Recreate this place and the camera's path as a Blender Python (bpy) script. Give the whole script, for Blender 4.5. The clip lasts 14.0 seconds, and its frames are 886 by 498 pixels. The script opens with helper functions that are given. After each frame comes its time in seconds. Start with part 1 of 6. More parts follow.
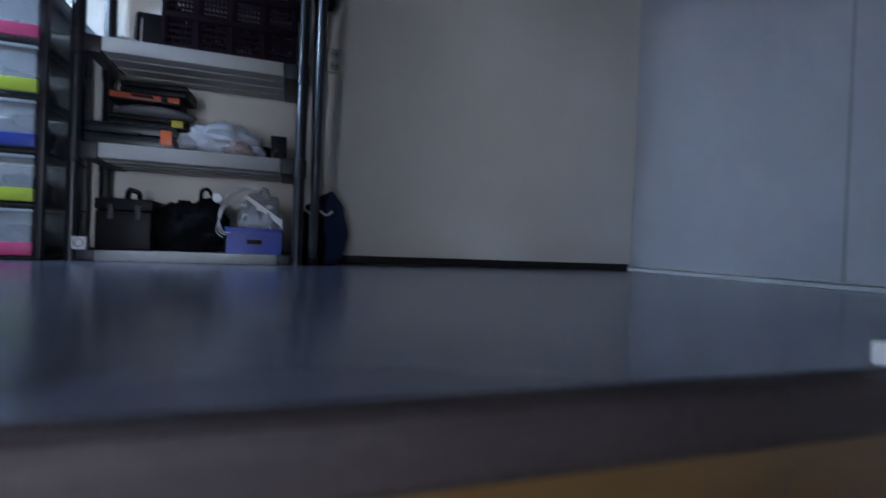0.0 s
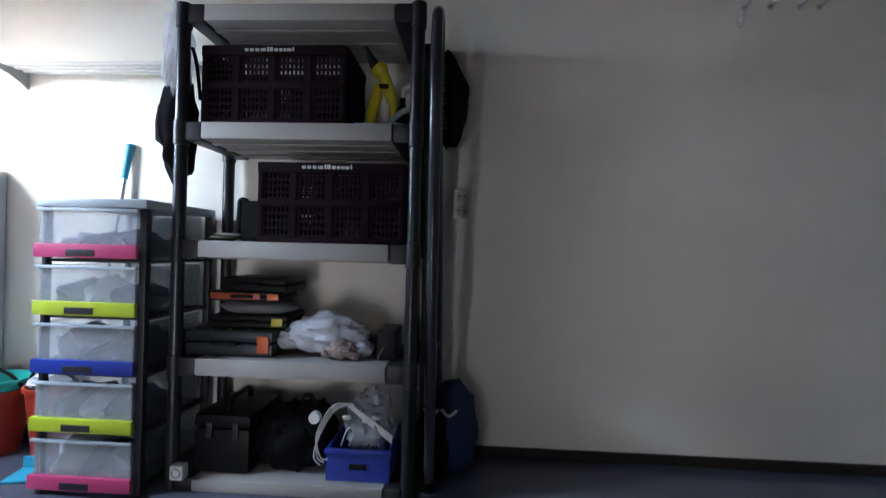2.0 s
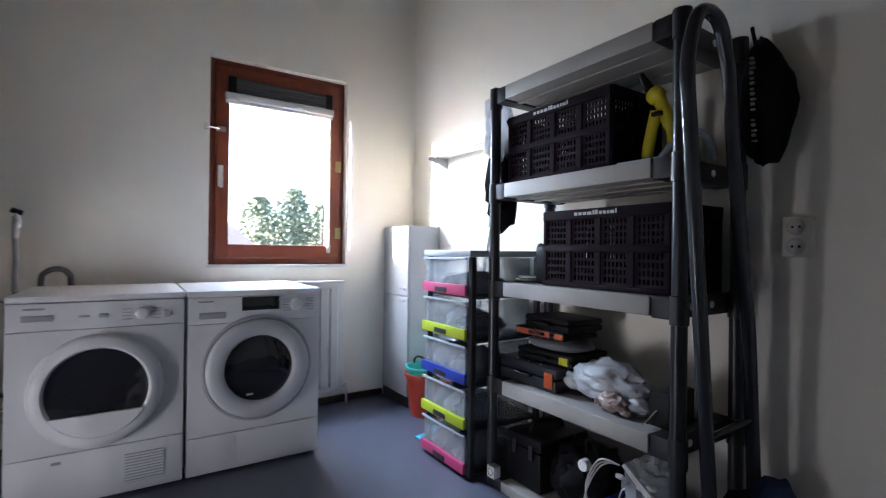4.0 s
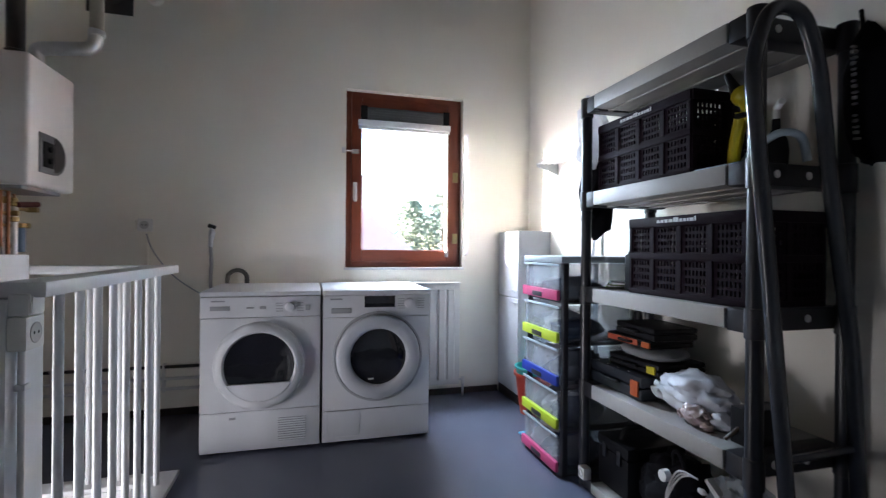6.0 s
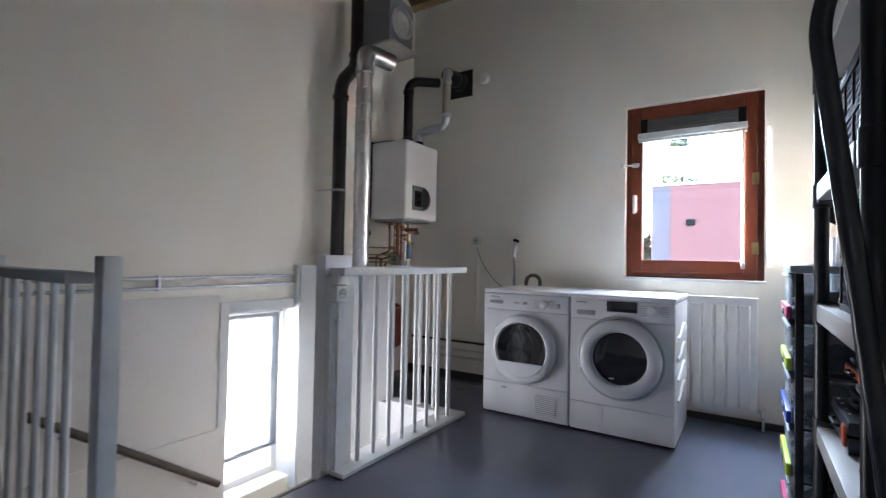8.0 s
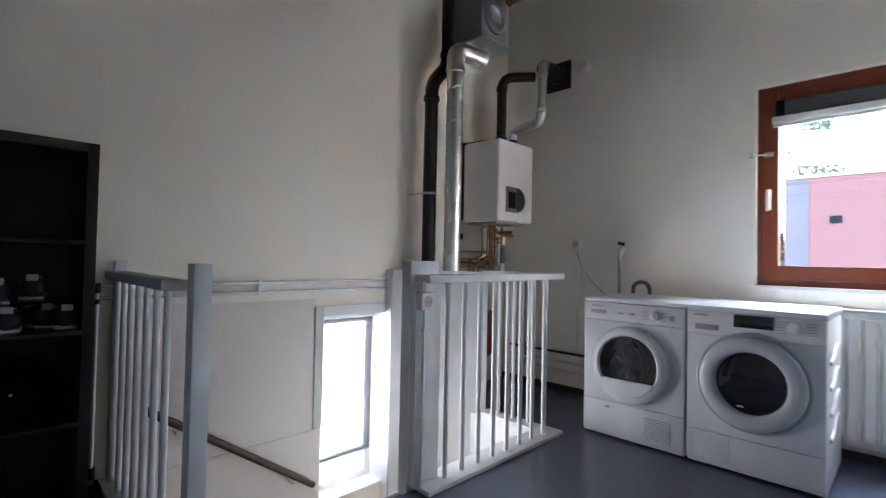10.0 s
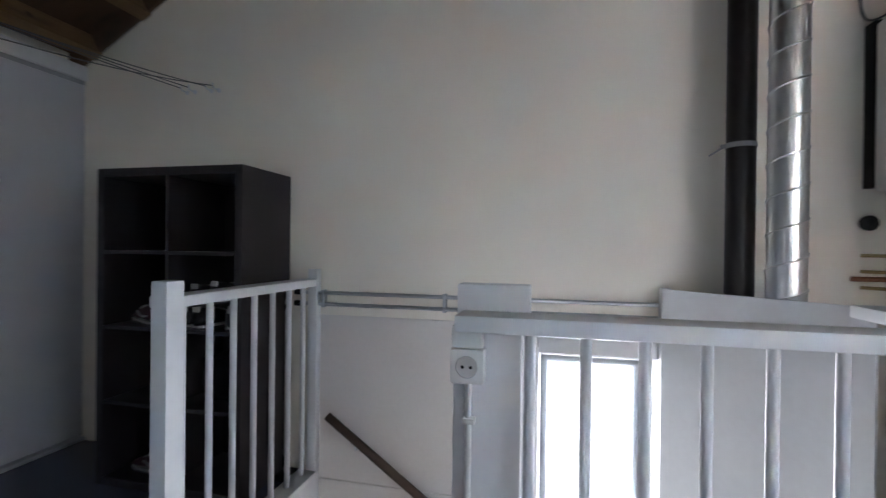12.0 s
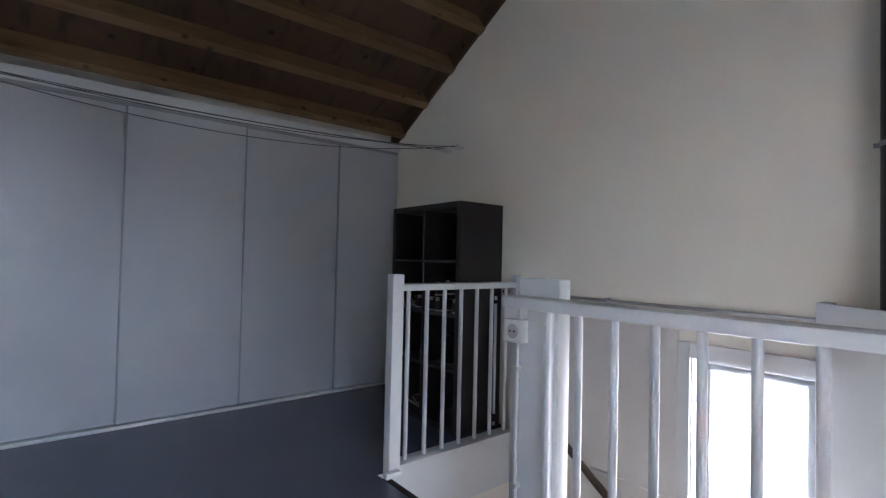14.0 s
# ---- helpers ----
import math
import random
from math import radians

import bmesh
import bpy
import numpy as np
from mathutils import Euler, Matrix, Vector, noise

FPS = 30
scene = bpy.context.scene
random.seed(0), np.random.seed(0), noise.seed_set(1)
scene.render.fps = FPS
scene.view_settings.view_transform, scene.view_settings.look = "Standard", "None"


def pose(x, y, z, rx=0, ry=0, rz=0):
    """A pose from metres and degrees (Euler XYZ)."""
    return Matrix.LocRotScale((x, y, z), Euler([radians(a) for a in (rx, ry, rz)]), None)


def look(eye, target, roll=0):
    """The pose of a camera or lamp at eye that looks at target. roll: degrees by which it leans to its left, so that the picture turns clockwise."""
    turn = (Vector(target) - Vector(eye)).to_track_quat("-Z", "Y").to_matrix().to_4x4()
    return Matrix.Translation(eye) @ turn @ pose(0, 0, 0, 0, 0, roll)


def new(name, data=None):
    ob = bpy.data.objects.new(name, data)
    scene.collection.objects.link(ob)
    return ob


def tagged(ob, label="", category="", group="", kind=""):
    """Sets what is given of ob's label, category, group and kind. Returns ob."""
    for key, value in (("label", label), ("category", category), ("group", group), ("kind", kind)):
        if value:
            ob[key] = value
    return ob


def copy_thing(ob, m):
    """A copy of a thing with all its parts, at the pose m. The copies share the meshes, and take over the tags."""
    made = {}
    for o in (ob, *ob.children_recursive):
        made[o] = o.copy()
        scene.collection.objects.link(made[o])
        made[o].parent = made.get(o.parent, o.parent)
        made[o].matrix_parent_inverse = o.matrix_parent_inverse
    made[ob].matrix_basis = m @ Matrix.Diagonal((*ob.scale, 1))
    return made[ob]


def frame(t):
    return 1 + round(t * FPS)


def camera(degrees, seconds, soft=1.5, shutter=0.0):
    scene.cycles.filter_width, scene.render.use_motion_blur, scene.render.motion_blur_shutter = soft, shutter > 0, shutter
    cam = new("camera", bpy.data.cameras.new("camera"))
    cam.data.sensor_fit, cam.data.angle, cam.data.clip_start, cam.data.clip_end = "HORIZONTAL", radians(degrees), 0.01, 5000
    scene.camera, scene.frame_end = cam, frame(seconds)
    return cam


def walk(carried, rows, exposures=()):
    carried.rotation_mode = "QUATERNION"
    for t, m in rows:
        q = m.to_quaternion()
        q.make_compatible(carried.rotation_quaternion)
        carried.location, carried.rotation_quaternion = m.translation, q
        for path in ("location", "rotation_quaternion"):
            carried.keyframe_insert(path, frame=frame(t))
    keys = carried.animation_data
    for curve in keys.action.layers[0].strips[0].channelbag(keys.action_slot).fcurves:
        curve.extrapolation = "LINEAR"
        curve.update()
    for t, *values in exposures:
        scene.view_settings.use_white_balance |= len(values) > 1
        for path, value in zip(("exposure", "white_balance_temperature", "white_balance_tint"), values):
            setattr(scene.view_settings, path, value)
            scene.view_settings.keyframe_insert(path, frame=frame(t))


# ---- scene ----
# camera and walk: up out of the stairwell, round the attic laundry
cam = camera(86.3, 14.0, soft=1.2, shutter=0.4)
PATH = [
    (0, (0.286, 0.359, 0.116), (0.907, 2.261, 0.105), 2.3),
    (0.5, (0.401, 0.48, 0.305), (0.646, 2.465, 0.324), 1.8),
    (1, (0.466, 0.62, 0.523), (0.557, 2.617, 0.544), 1.7),
    (1.5, (0.537, 0.777, 0.74), (0.534, 2.777, 0.752), 1.8),
    (2, (0.523, 0.949, 0.898), (0.412, 2.946, 0.904), 1.5),
    (2.5, (0.543, 1.141, 1.046), (0.194, 3.11, 1.044), 1.3),
    (3, (0.61, 1.33, 1.074), (-0.34, 3.09, 1.081), 1.0),
    (3.5, (0.87, 1.32, 1.056), (-0.603, 2.672, 1.061), 0.7),
    (3.7, (0.985, 1.261, 1.046), (-0.592, 2.491, 1.052), 0.7),
    (5.8, (1.37, 1.319, 1.066), (-0.519, 1.976, 1.066), 0.5),
    (6, (1.388, 1.411, 1.082), (-0.54, 1.944, 1.081), 0.5),
    (6.5, (1.327, 1.763, 1.093), (-0.673, 1.771, 1.101), 0.5),
    (7, (1.355, 2.088, 1.063), (-0.575, 1.564, 1.089), 0.6),
    (7.5, (1.564, 2.254, 1.048), (-0.261, 1.437, 1.084), 0.9),
    (8, (1.679, 2.408, 1.046), (0.0, 1.322, 1.09), 1.1),
    (8.2, (1.718, 2.458, 1.053), (0.084, 1.304, 1.097), 1.2),
    (10.5, (1.31, 2.228, 1.078), (0.109, 0.628, 1.098), 1.3),
    (11, (0.9, 2.056, 1.126), (0.143, 0.205, 1.117), 1.3),
    (11.5, (0.374, 1.896, 1.117), (0.186, -0.095, 1.119), 0.7),
    (12, (-0.174, 1.839, 1.148), (0.293, -0.106, 1.14), 0.7),
    (12.5, (-0.613, 1.789, 1.148), (0.416, 0.073, 1.157), -0.0),
    (13, (-0.906, 1.883, 1.117), (0.481, 0.444, 1.166), 0.9),
    (13.5, (-1.063, 1.987, 1.111), (0.434, 0.662, 1.168), 1.6),
    (14, (-1.122, 2.008, 1.117), (0.437, 0.757, 1.163), 1.3),
]
EXPOSURES = [(0, 3.75, 5500, 16), (0.5, 3.95, 5550, 17), (1.2, 3.95, 5950, 18), (2.2, 3.97, 6400, 17), (3.5, 4.15, 6450, 18), (6, 4.38, 6500, 17), (8, 4.5, 6450, 16), (11, 4.5, 6350, 15), (12.5, 4.52, 6250, 15), (14, 4.35, 6250, 17)]
walk(cam, [(t, look(eye, target, roll)) for t, eye, target, roll in PATH], EXPOSURES)

# ---- world and light ----
SUN_DIR = Vector((0.43, 1.0, -0.20)).normalized()
world = bpy.data.worlds.new("sky")
scene.world = world
world.use_nodes = True
wn = world.node_tree
sky = wn.nodes.new("ShaderNodeTexSky")
sky.sky_type, sky.sun_disc = "NISHITA", False
sky.sun_elevation, sky.sun_rotation = radians(11), radians(203)
sky.air_density, sky.dust_density, sky.ozone_density = 1.0, 0.4, 3.0
wn.nodes["Background"].inputs["Strength"].default_value = 0.15
wn.links.new(sky.outputs[0], wn.nodes["Background"].inputs["Color"])

sun_data = bpy.data.lights.new("sun", "SUN")
sun_data.energy, sun_data.angle, sun_data.color = 5.0, radians(1.2), (1.0, 0.96, 0.89)
sun = new("sun", sun_data)
sun.matrix_world = look((-20, -45, 9), Vector((-20, -45, 9)) + SUN_DIR)


YS_BLIND = -0.462                      # just inside the stair window's blind


def window_light(place, target, w, h, power, color, spread=180):
    data = bpy.data.lights.new("window_light", "AREA")
    data.shape, data.size, data.size_y, data.energy, data.color = "RECTANGLE", w, h, power, color
    data.spread = radians(spread)
    ob = new("window_light", data)
    ob.matrix_world = look(place, target)
    return ob


# daylight of the sky in the two window openings
window_light((-2.26, 2.06, 1.81), (-1.36, 2.50, 0.90), 0.52, 0.24, 1.3, (0.66, 0.83, 1.0), 104)
window_light((-0.3465, YS_BLIND, 0.17), (-0.3465, 2.0, 0.17), 0.476, 0.97, 0.92, (0.95, 0.97, 1.0), 130)

# ---- materials ----
def material(name, color, rough=0.6, metal=0.0, vary=0.08, grain=60.0, stain=3.0, bump=0.15, bump_scale=None,
             stretch=(1, 1, 1), transmission=0.0, alpha=1.0, island=0.0, rough_vary=0.12, coat=0.0, spec=0.5):
    """A surface of one base colour with fine grain, broad stains, uneven gloss and a little relief."""
    m = bpy.data.materials.new(name)
    m.use_nodes = True
    nt = m.node_tree
    b = nt.nodes["Principled BSDF"]
    b.inputs["Metallic"].default_value = metal
    b.inputs["Transmission Weight"].default_value = transmission
    b.inputs["Alpha"].default_value = alpha
    b.inputs["Coat Weight"].default_value = coat
    b.inputs["Specular IOR Level"].default_value = spec
    tc = nt.nodes.new("ShaderNodeTexCoord")
    mp = nt.nodes.new("ShaderNodeMapping")
    mp.inputs["Scale"].default_value = stretch
    nt.links.new(tc.outputs["Object"], mp.inputs["Vector"])
    fine, broad = nt.nodes.new("ShaderNodeTexNoise"), nt.nodes.new("ShaderNodeTexNoise")
    fine.inputs["Scale"].default_value, broad.inputs["Scale"].default_value = grain, stain
    fine.inputs["Detail"].default_value, broad.inputs["Detail"].default_value = 5, 3
    for n in (fine, broad):
        nt.links.new(mp.outputs[0], n.inputs["Vector"])
    mix = nt.nodes.new("ShaderNodeMath")
    mix.operation = "ADD"
    nt.links.new(fine.outputs["Fac"], mix.inputs[0])
    nt.links.new(broad.outputs["Fac"], mix.inputs[1])
    rng = nt.nodes.new("ShaderNodeMapRange")
    rng.inputs["From Min"].default_value, rng.inputs["From Max"].default_value = 0.6, 1.4
    rng.inputs["To Min"].default_value, rng.inputs["To Max"].default_value = 1 - vary, 1 + vary
    nt.links.new(mix.outputs[0], rng.inputs["Value"])
    hsv = nt.nodes.new("ShaderNodeHueSaturation")
    hsv.inputs["Color"].default_value = (*color, 1)
    if island:
        info = nt.nodes.new("ShaderNodeObjectInfo")
        ir = nt.nodes.new("ShaderNodeMapRange")
        ir.inputs["To Min"].default_value, ir.inputs["To Max"].default_value = 1 - island, 1 + island
        mul = nt.nodes.new("ShaderNodeMath")
        mul.operation = "MULTIPLY"
        nt.links.new(info.outputs["Random"], ir.inputs["Value"])
        nt.links.new(ir.outputs[0], mul.inputs[0])
        nt.links.new(rng.outputs[0], mul.inputs[1])
        nt.links.new(mul.outputs[0], hsv.inputs["Value"])
    else:
        nt.links.new(rng.outputs[0], hsv.inputs["Value"])
    nt.links.new(hsv.outputs[0], b.inputs["Base Color"])
    rr = nt.nodes.new("ShaderNodeMapRange")
    rr.inputs["To Min"].default_value = max(0.02 if rough < 0.275 else 0.29, rough - rough_vary)
    rr.inputs["To Max"].default_value = min(0.255 if rough < 0.275 else 1.0, rough + rough_vary)
    nt.links.new(broad.outputs["Fac"], rr.inputs["Value"])
    nt.links.new(rr.outputs[0], b.inputs["Roughness"])
    if bump:
        bp = nt.nodes.new("ShaderNodeBump")
        bp.inputs["Strength"].default_value, bp.inputs["Distance"].default_value = bump, 0.004
        if bump_scale:
            bn = nt.nodes.new("ShaderNodeTexNoise")
            bn.inputs["Scale"].default_value, bn.inputs["Detail"].default_value = bump_scale, 4
            nt.links.new(mp.outputs[0], bn.inputs["Vector"])
            nt.links.new(bn.outputs["Fac"], bp.inputs["Height"])
        else:
            nt.links.new(fine.outputs["Fac"], bp.inputs["Height"])
        nt.links.new(bp.outputs[0], b.inputs["Normal"])
    return m


def wood(name, color, dark, stretch, rough=0.6, bump=0.2, knots=True):
    """Wood: grain drawn out along one axis, darker knots and streaks."""
    m = material(name, color, rough, vary=0.15, grain=14, stain=2.5, bump=bump, stretch=stretch)
    nt = m.node_tree
    b = nt.nodes["Principled BSDF"]
    src = b.inputs["Base Color"].links[0].from_socket
    tc = nt.nodes.new("ShaderNodeTexCoord")
    n = nt.nodes.new("ShaderNodeTexNoise")
    n.inputs["Scale"].default_value, n.inputs["Detail"].default_value = 3.5, 6
    mp = nt.nodes.new("ShaderNodeMapping")
    mp.inputs["Scale"].default_value = [0.6 + 0.4 * a for a in stretch]
    nt.links.new(tc.outputs["Object"], mp.inputs[0])
    nt.links.new(mp.outputs[0], n.inputs["Vector"])
    r = nt.nodes.new("ShaderNodeMapRange")
    r.inputs["From Min"].default_value, r.inputs["From Max"].default_value = 0.52, 0.75
    nt.links.new(n.outputs["Fac"], r.inputs["Value"])
    mx = nt.nodes.new("ShaderNodeMix")
    mx.data_type = "RGBA"
    nt.links.new(r.outputs[0], mx.inputs["Factor"])
    nt.links.new(src, mx.inputs[6])
    mx.inputs[7].default_value = (*dark, 1)
    last = mx.outputs[2]
    if knots:
        v = nt.nodes.new("ShaderNodeTexVoronoi")
        v.inputs["Scale"].default_value = 5.5
        nt.links.new(tc.outputs["Object"], v.inputs["Vector"])
        kr = nt.nodes.new("ShaderNodeMapRange")
        kr.inputs["From Min"].default_value, kr.inputs["From Max"].default_value = 0.09, 0.15
        kr.inputs["To Min"].default_value, kr.inputs["To Max"].default_value = 0.85, 0.0
        nt.links.new(v.outputs["Distance"], kr.inputs["Value"])
        mk = nt.nodes.new("ShaderNodeMix")
        mk.data_type = "RGBA"
        nt.links.new(kr.outputs[0], mk.inputs["Factor"])
        nt.links.new(last, mk.inputs[6])
        mk.inputs[7].default_value = (dark[0] * 0.3, dark[1] * 0.3, dark[2] * 0.3, 1)
        last = mk.outputs[2]
    nt.links.new(last, b.inputs["Base Color"])
    return m


WALL = material("cream_wall_paint", (0.86, 0.825, 0.74), 0.72, vary=0.03, grain=180, stain=1.2, bump=0.12, bump_scale=220)
WHITE_PANEL = material("white_melamine_panel", (0.54, 0.55, 0.58), 0.5, vary=0.02, grain=90, stain=1.0, bump=0.04)
WHITE_GLOSS = material("white_gloss_paint", (0.68, 0.69, 0.70), 0.46, vary=0.03, grain=40, stain=5, bump=0.0, rough_vary=0.04)
WHITE_TRIM = material("white_wall_board", (0.74, 0.71, 0.68), 0.5, vary=0.03, grain=50, stain=2, bump=0.08)
VINYL = material("blue_grey_vinyl_floor", (0.092, 0.102, 0.142), 0.20, vary=0.09, grain=220, stain=1.6, bump=0.03, bump_scale=260, rough_vary=0.05)
NOSING = material("worn_dark_nosing", (0.040, 0.032, 0.032), 0.6, vary=0.25, grain=60, bump=0.1, spec=0.2)
SKIRT = material("dark_brown_skirting", (0.018, 0.013, 0.011), 0.5, vary=0.2, grain=40)
# boards coloured darker than the beams to carry the shade between them
PLY = wood("shaded_roof_board", (0.085, 0.043, 0.020), (0.028, 0.015, 0.008), (0.9, 7, 0.9), 0.75)
BEAM = wood("pine_beam", (0.20, 0.118, 0.052), (0.12, 0.068, 0.03), (10, 0.8, 10), 0.7)
MAHOGANY = wood("red_brown_window_wood", (0.21, 0.050, 0.024), (0.12, 0.026, 0.014), (8, 8, 1.2), 0.32, 0.08, knots=False)
MAHOGANY_H = wood("red_brown_window_rail", (0.21, 0.050, 0.024), (0.12, 0.026, 0.014), (8, 1.2, 8), 0.32, 0.08, knots=False)
OAK = wood("stair_wood", (0.115, 0.065, 0.017), (0.07, 0.038, 0.011), (1.2, 8, 8), 0.35, 0.08)
HANDRAIL = wood("dark_handrail_wood", (0.07, 0.045, 0.03), (0.035, 0.022, 0.015), (1.2, 8, 8), 0.35, 0.08, knots=False)
APPLIANCE = material("white_enamel", (0.67, 0.68, 0.71), 0.28, vary=0.015, grain=60, stain=3, bump=0.02)
APPLIANCE_TRIM = material("pale_grey_plastic", (0.36, 0.37, 0.39), 0.35, vary=0.03, bump=0.03)
BLACK_GLASS = material("dark_glass", (0.012, 0.012, 0.015), 0.08, vary=0.1, bump=0, rough_vary=0.03, coat=0.5)
BLACK = material("black_plastic", (0.0055, 0.0055, 0.007), 0.5, vary=0.15, bump=0.06, spec=0.2)
TUBE = material("dark_grey_tube", (0.011, 0.013, 0.018), 0.30, vary=0.1, bump=0.03)
BRACKET = material("dark_corner_bracket", (0.014, 0.014, 0.018), 0.45, vary=0.15, bump=0.08)
SHELF_BOARD = material("light_grey_shelf", (0.34, 0.33, 0.31), 0.5, vary=0.04, grain=60, stain=4, bump=0.06)
CRATE = material("dark_purple_crate", (0.012, 0.006, 0.010), 0.7, vary=0.15, bump=0.05, spec=0.07)
STEEL = material("galvanised_steel", (0.70, 0.72, 0.74), 0.34, metal=1.0, vary=0.1, grain=25, stain=8, bump=0.05)
CHROME = material("zinc_conduit", (0.55, 0.57, 0.60), 0.3, metal=1.0, vary=0.08, bump=0.03)
PIPE_BLACK = material("black_pipe", (0.017, 0.0135, 0.0145), 0.38, vary=0.15, bump=0.03)
COPPER = material("copper_pipe", (0.26, 0.125, 0.07), 0.42, metal=1.0, vary=0.2, grain=30, bump=0.04)
BRASS = material("brass_fitting", (0.38, 0.29, 0.14), 0.35, metal=1.0, vary=0.2, bump=0.04)
PLASTIC_WHITE = material("white_plastic", (0.74, 0.73, 0.70), 0.4, vary=0.03, bump=0.03)
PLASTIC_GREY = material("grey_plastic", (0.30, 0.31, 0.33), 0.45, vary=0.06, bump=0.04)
CUBE_DARK = material("black_brown_foil", (0.020, 0.016, 0.018), 0.42, vary=0.15, grain=50, stain=4, bump=0.05, spec=0.4)
RADIATOR = material("radiator_enamel", (0.68, 0.67, 0.65), 0.36, vary=0.02, bump=0.0, rough_vary=0.03)
BLIND = material("white_blind_slat", (0.72, 0.73, 0.74), 0.45, vary=0.03, bump=0.03)
RED_PLASTIC = material("red_plastic", (0.36, 0.035, 0.018), 0.4, vary=0.08, bump=0.04)
TEAL = material("teal_plastic", (0.02, 0.45, 0.38), 0.4, vary=0.06, bump=0.04)
CYAN = material("cyan_plastic", (0.02, 0.33, 0.48), 0.4, vary=0.06, bump=0.03)
PINK = material("pink_plastic", (0.50, 0.05, 0.16), 0.4, vary=0.04, bump=0.03)
LIME = material("lime_plastic", (0.40, 0.51, 0.025), 0.4, vary=0.04, bump=0.03)
BLUE = material("blue_plastic", (0.010, 0.035, 0.30), 0.4, vary=0.05, bump=0.03)
YELLOW = material("yellow_plastic", (0.50, 0.42, 0.015), 0.4, vary=0.05, bump=0.03)
ORANGE = material("orange_plastic", (0.45, 0.08, 0.015), 0.4, vary=0.05, bump=0.03)
FROST = material("frosted_clear_plastic", (0.52, 0.58, 0.64), 0.35, vary=0.03, alpha=0.30, bump=0.03)
PALE_TOP = material("pale_blue_grey_plastic", (0.36, 0.42, 0.47), 0.4, vary=0.04, bump=0.04)
FRAME_TUBE = material("grey_blue_steel_tube", (0.045, 0.05, 0.06), 0.24, vary=0.1, bump=0.03)
CLEAR_FILM = material("clear_plastic_film", (0.62, 0.67, 0.72), 0.25, vary=0.1, grain=18, alpha=0.42, bump=0.3)
WIRE = material("dark_grey_wire", (0.09, 0.09, 0.10), 0.5, vary=0.1, bump=0.05)
# white socket cups greyed: shade of the hollow put into the colour
CUP_GREY = material("shaded_socket_cup", (0.46, 0.45, 0.43), 0.45, vary=0.05, bump=0.03)
CLOTH_BLACK = material("black_cloth", (0.006, 0.006, 0.008), 0.9, vary=0.25, grain=220, bump=0.3, spec=0.15)
CLOTH_NAVY = material("navy_cloth", (0.012, 0.028, 0.085), 0.8, vary=0.2, grain=200, bump=0.3)
CLOTH_WHITE = material("white_cloth", (0.58, 0.59, 0.62), 0.85, vary=0.06, grain=150, bump=0.2)
CLOTH_GREY = material("grey_cloth", (0.13, 0.14, 0.16), 0.85, vary=0.2, grain=150, bump=0.2)
CLOTH_PINK = material("dusty_pink_cloth", (0.45, 0.20, 0.17), 0.85, vary=0.2, grain=150, bump=0.2)
BAG_FILM = material("thin_white_bag", (0.50, 0.53, 0.58), 0.5, vary=0.05, grain=18, bump=0.2, alpha=0.9)
VENT_GREY = material("dark_grey_vent_metal", (0.09, 0.095, 0.10), 0.5, vary=0.06, bump=0.04)
PRINT_GREY = material("worn_pale_print", (0.22, 0.22, 0.22), 0.7, vary=0.1, bump=0)
LETTER = material("white_print", (0.52, 0.52, 0.51), 0.5, vary=0.02, bump=0)


def glass_material(name, tint):
    m = bpy.data.materials.new(name)
    m.use_nodes = True
    b = m.node_tree.nodes["Principled BSDF"]
    b.inputs["Base Color"].default_value = (*tint, 1)
    b.inputs["Roughness"].default_value, b.inputs["Transmission Weight"].default_value = 0.0, 1.0
    b.inputs["IOR"].default_value = 1.45
    return m


GLASS = glass_material("window_glass", (0.97, 0.98, 0.98))


def translucent_material(name, color):
    m = bpy.data.materials.new(name)
    m.use_nodes = True
    nt = m.node_tree
    t, d, mx = nt.nodes.new("ShaderNodeBsdfTranslucent"), nt.nodes.new("ShaderNodeBsdfDiffuse"), nt.nodes.new("ShaderNodeMixShader")
    t.inputs["Color"].default_value = d.inputs["Color"].default_value = (*color, 1)
    mx.inputs[0].default_value = 0.35
    nt.links.new(t.outputs[0], mx.inputs[1])
    nt.links.new(d.outputs[0], mx.inputs[2])
    nt.links.new(mx.outputs[0], nt.nodes["Material Output"].inputs["Surface"])
    return m


THIN_CLOTH = translucent_material("thin_white_cloth", (0.82, 0.82, 0.84))
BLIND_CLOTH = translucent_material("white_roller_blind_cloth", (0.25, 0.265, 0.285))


# ---- mesh helpers ----
def box(bm, x0, x1, y0, y1, z0, z1, bevel=0.0, seg=2):
    vs = bmesh.ops.create_cube(bm, size=1.0)["verts"]
    for v in vs:
        v.co = ((x0 + x1) / 2 + v.co.x * (x1 - x0), (y0 + y1) / 2 + v.co.y * (y1 - y0), (z0 + z1) / 2 + v.co.z * (z1 - z0))
    if bevel:
        es = list({e for v in vs for e in v.link_edges})
        bmesh.ops.bevel(bm, geom=es, offset=bevel, segments=seg, affect="EDGES", profile=0.6)


def prism(bm, pts, axis, a0, a1):
    """A flat outline pushed along an axis: pts are the two other coordinates in order."""
    def at(p, a):
        p = list(p)
        p.insert(axis, a)
        return bm.verts.new(p)
    lo, hi = [at(p, a0) for p in pts], [at(p, a1) for p in pts]
    n = len(pts)
    bm.faces.new(lo)
    bm.faces.new(hi[::-1])
    for i in range(n):
        bm.faces.new((lo[i], hi[i], hi[(i + 1) % n], lo[(i + 1) % n]))
    bmesh.ops.recalc_face_normals(bm, faces=bm.faces)


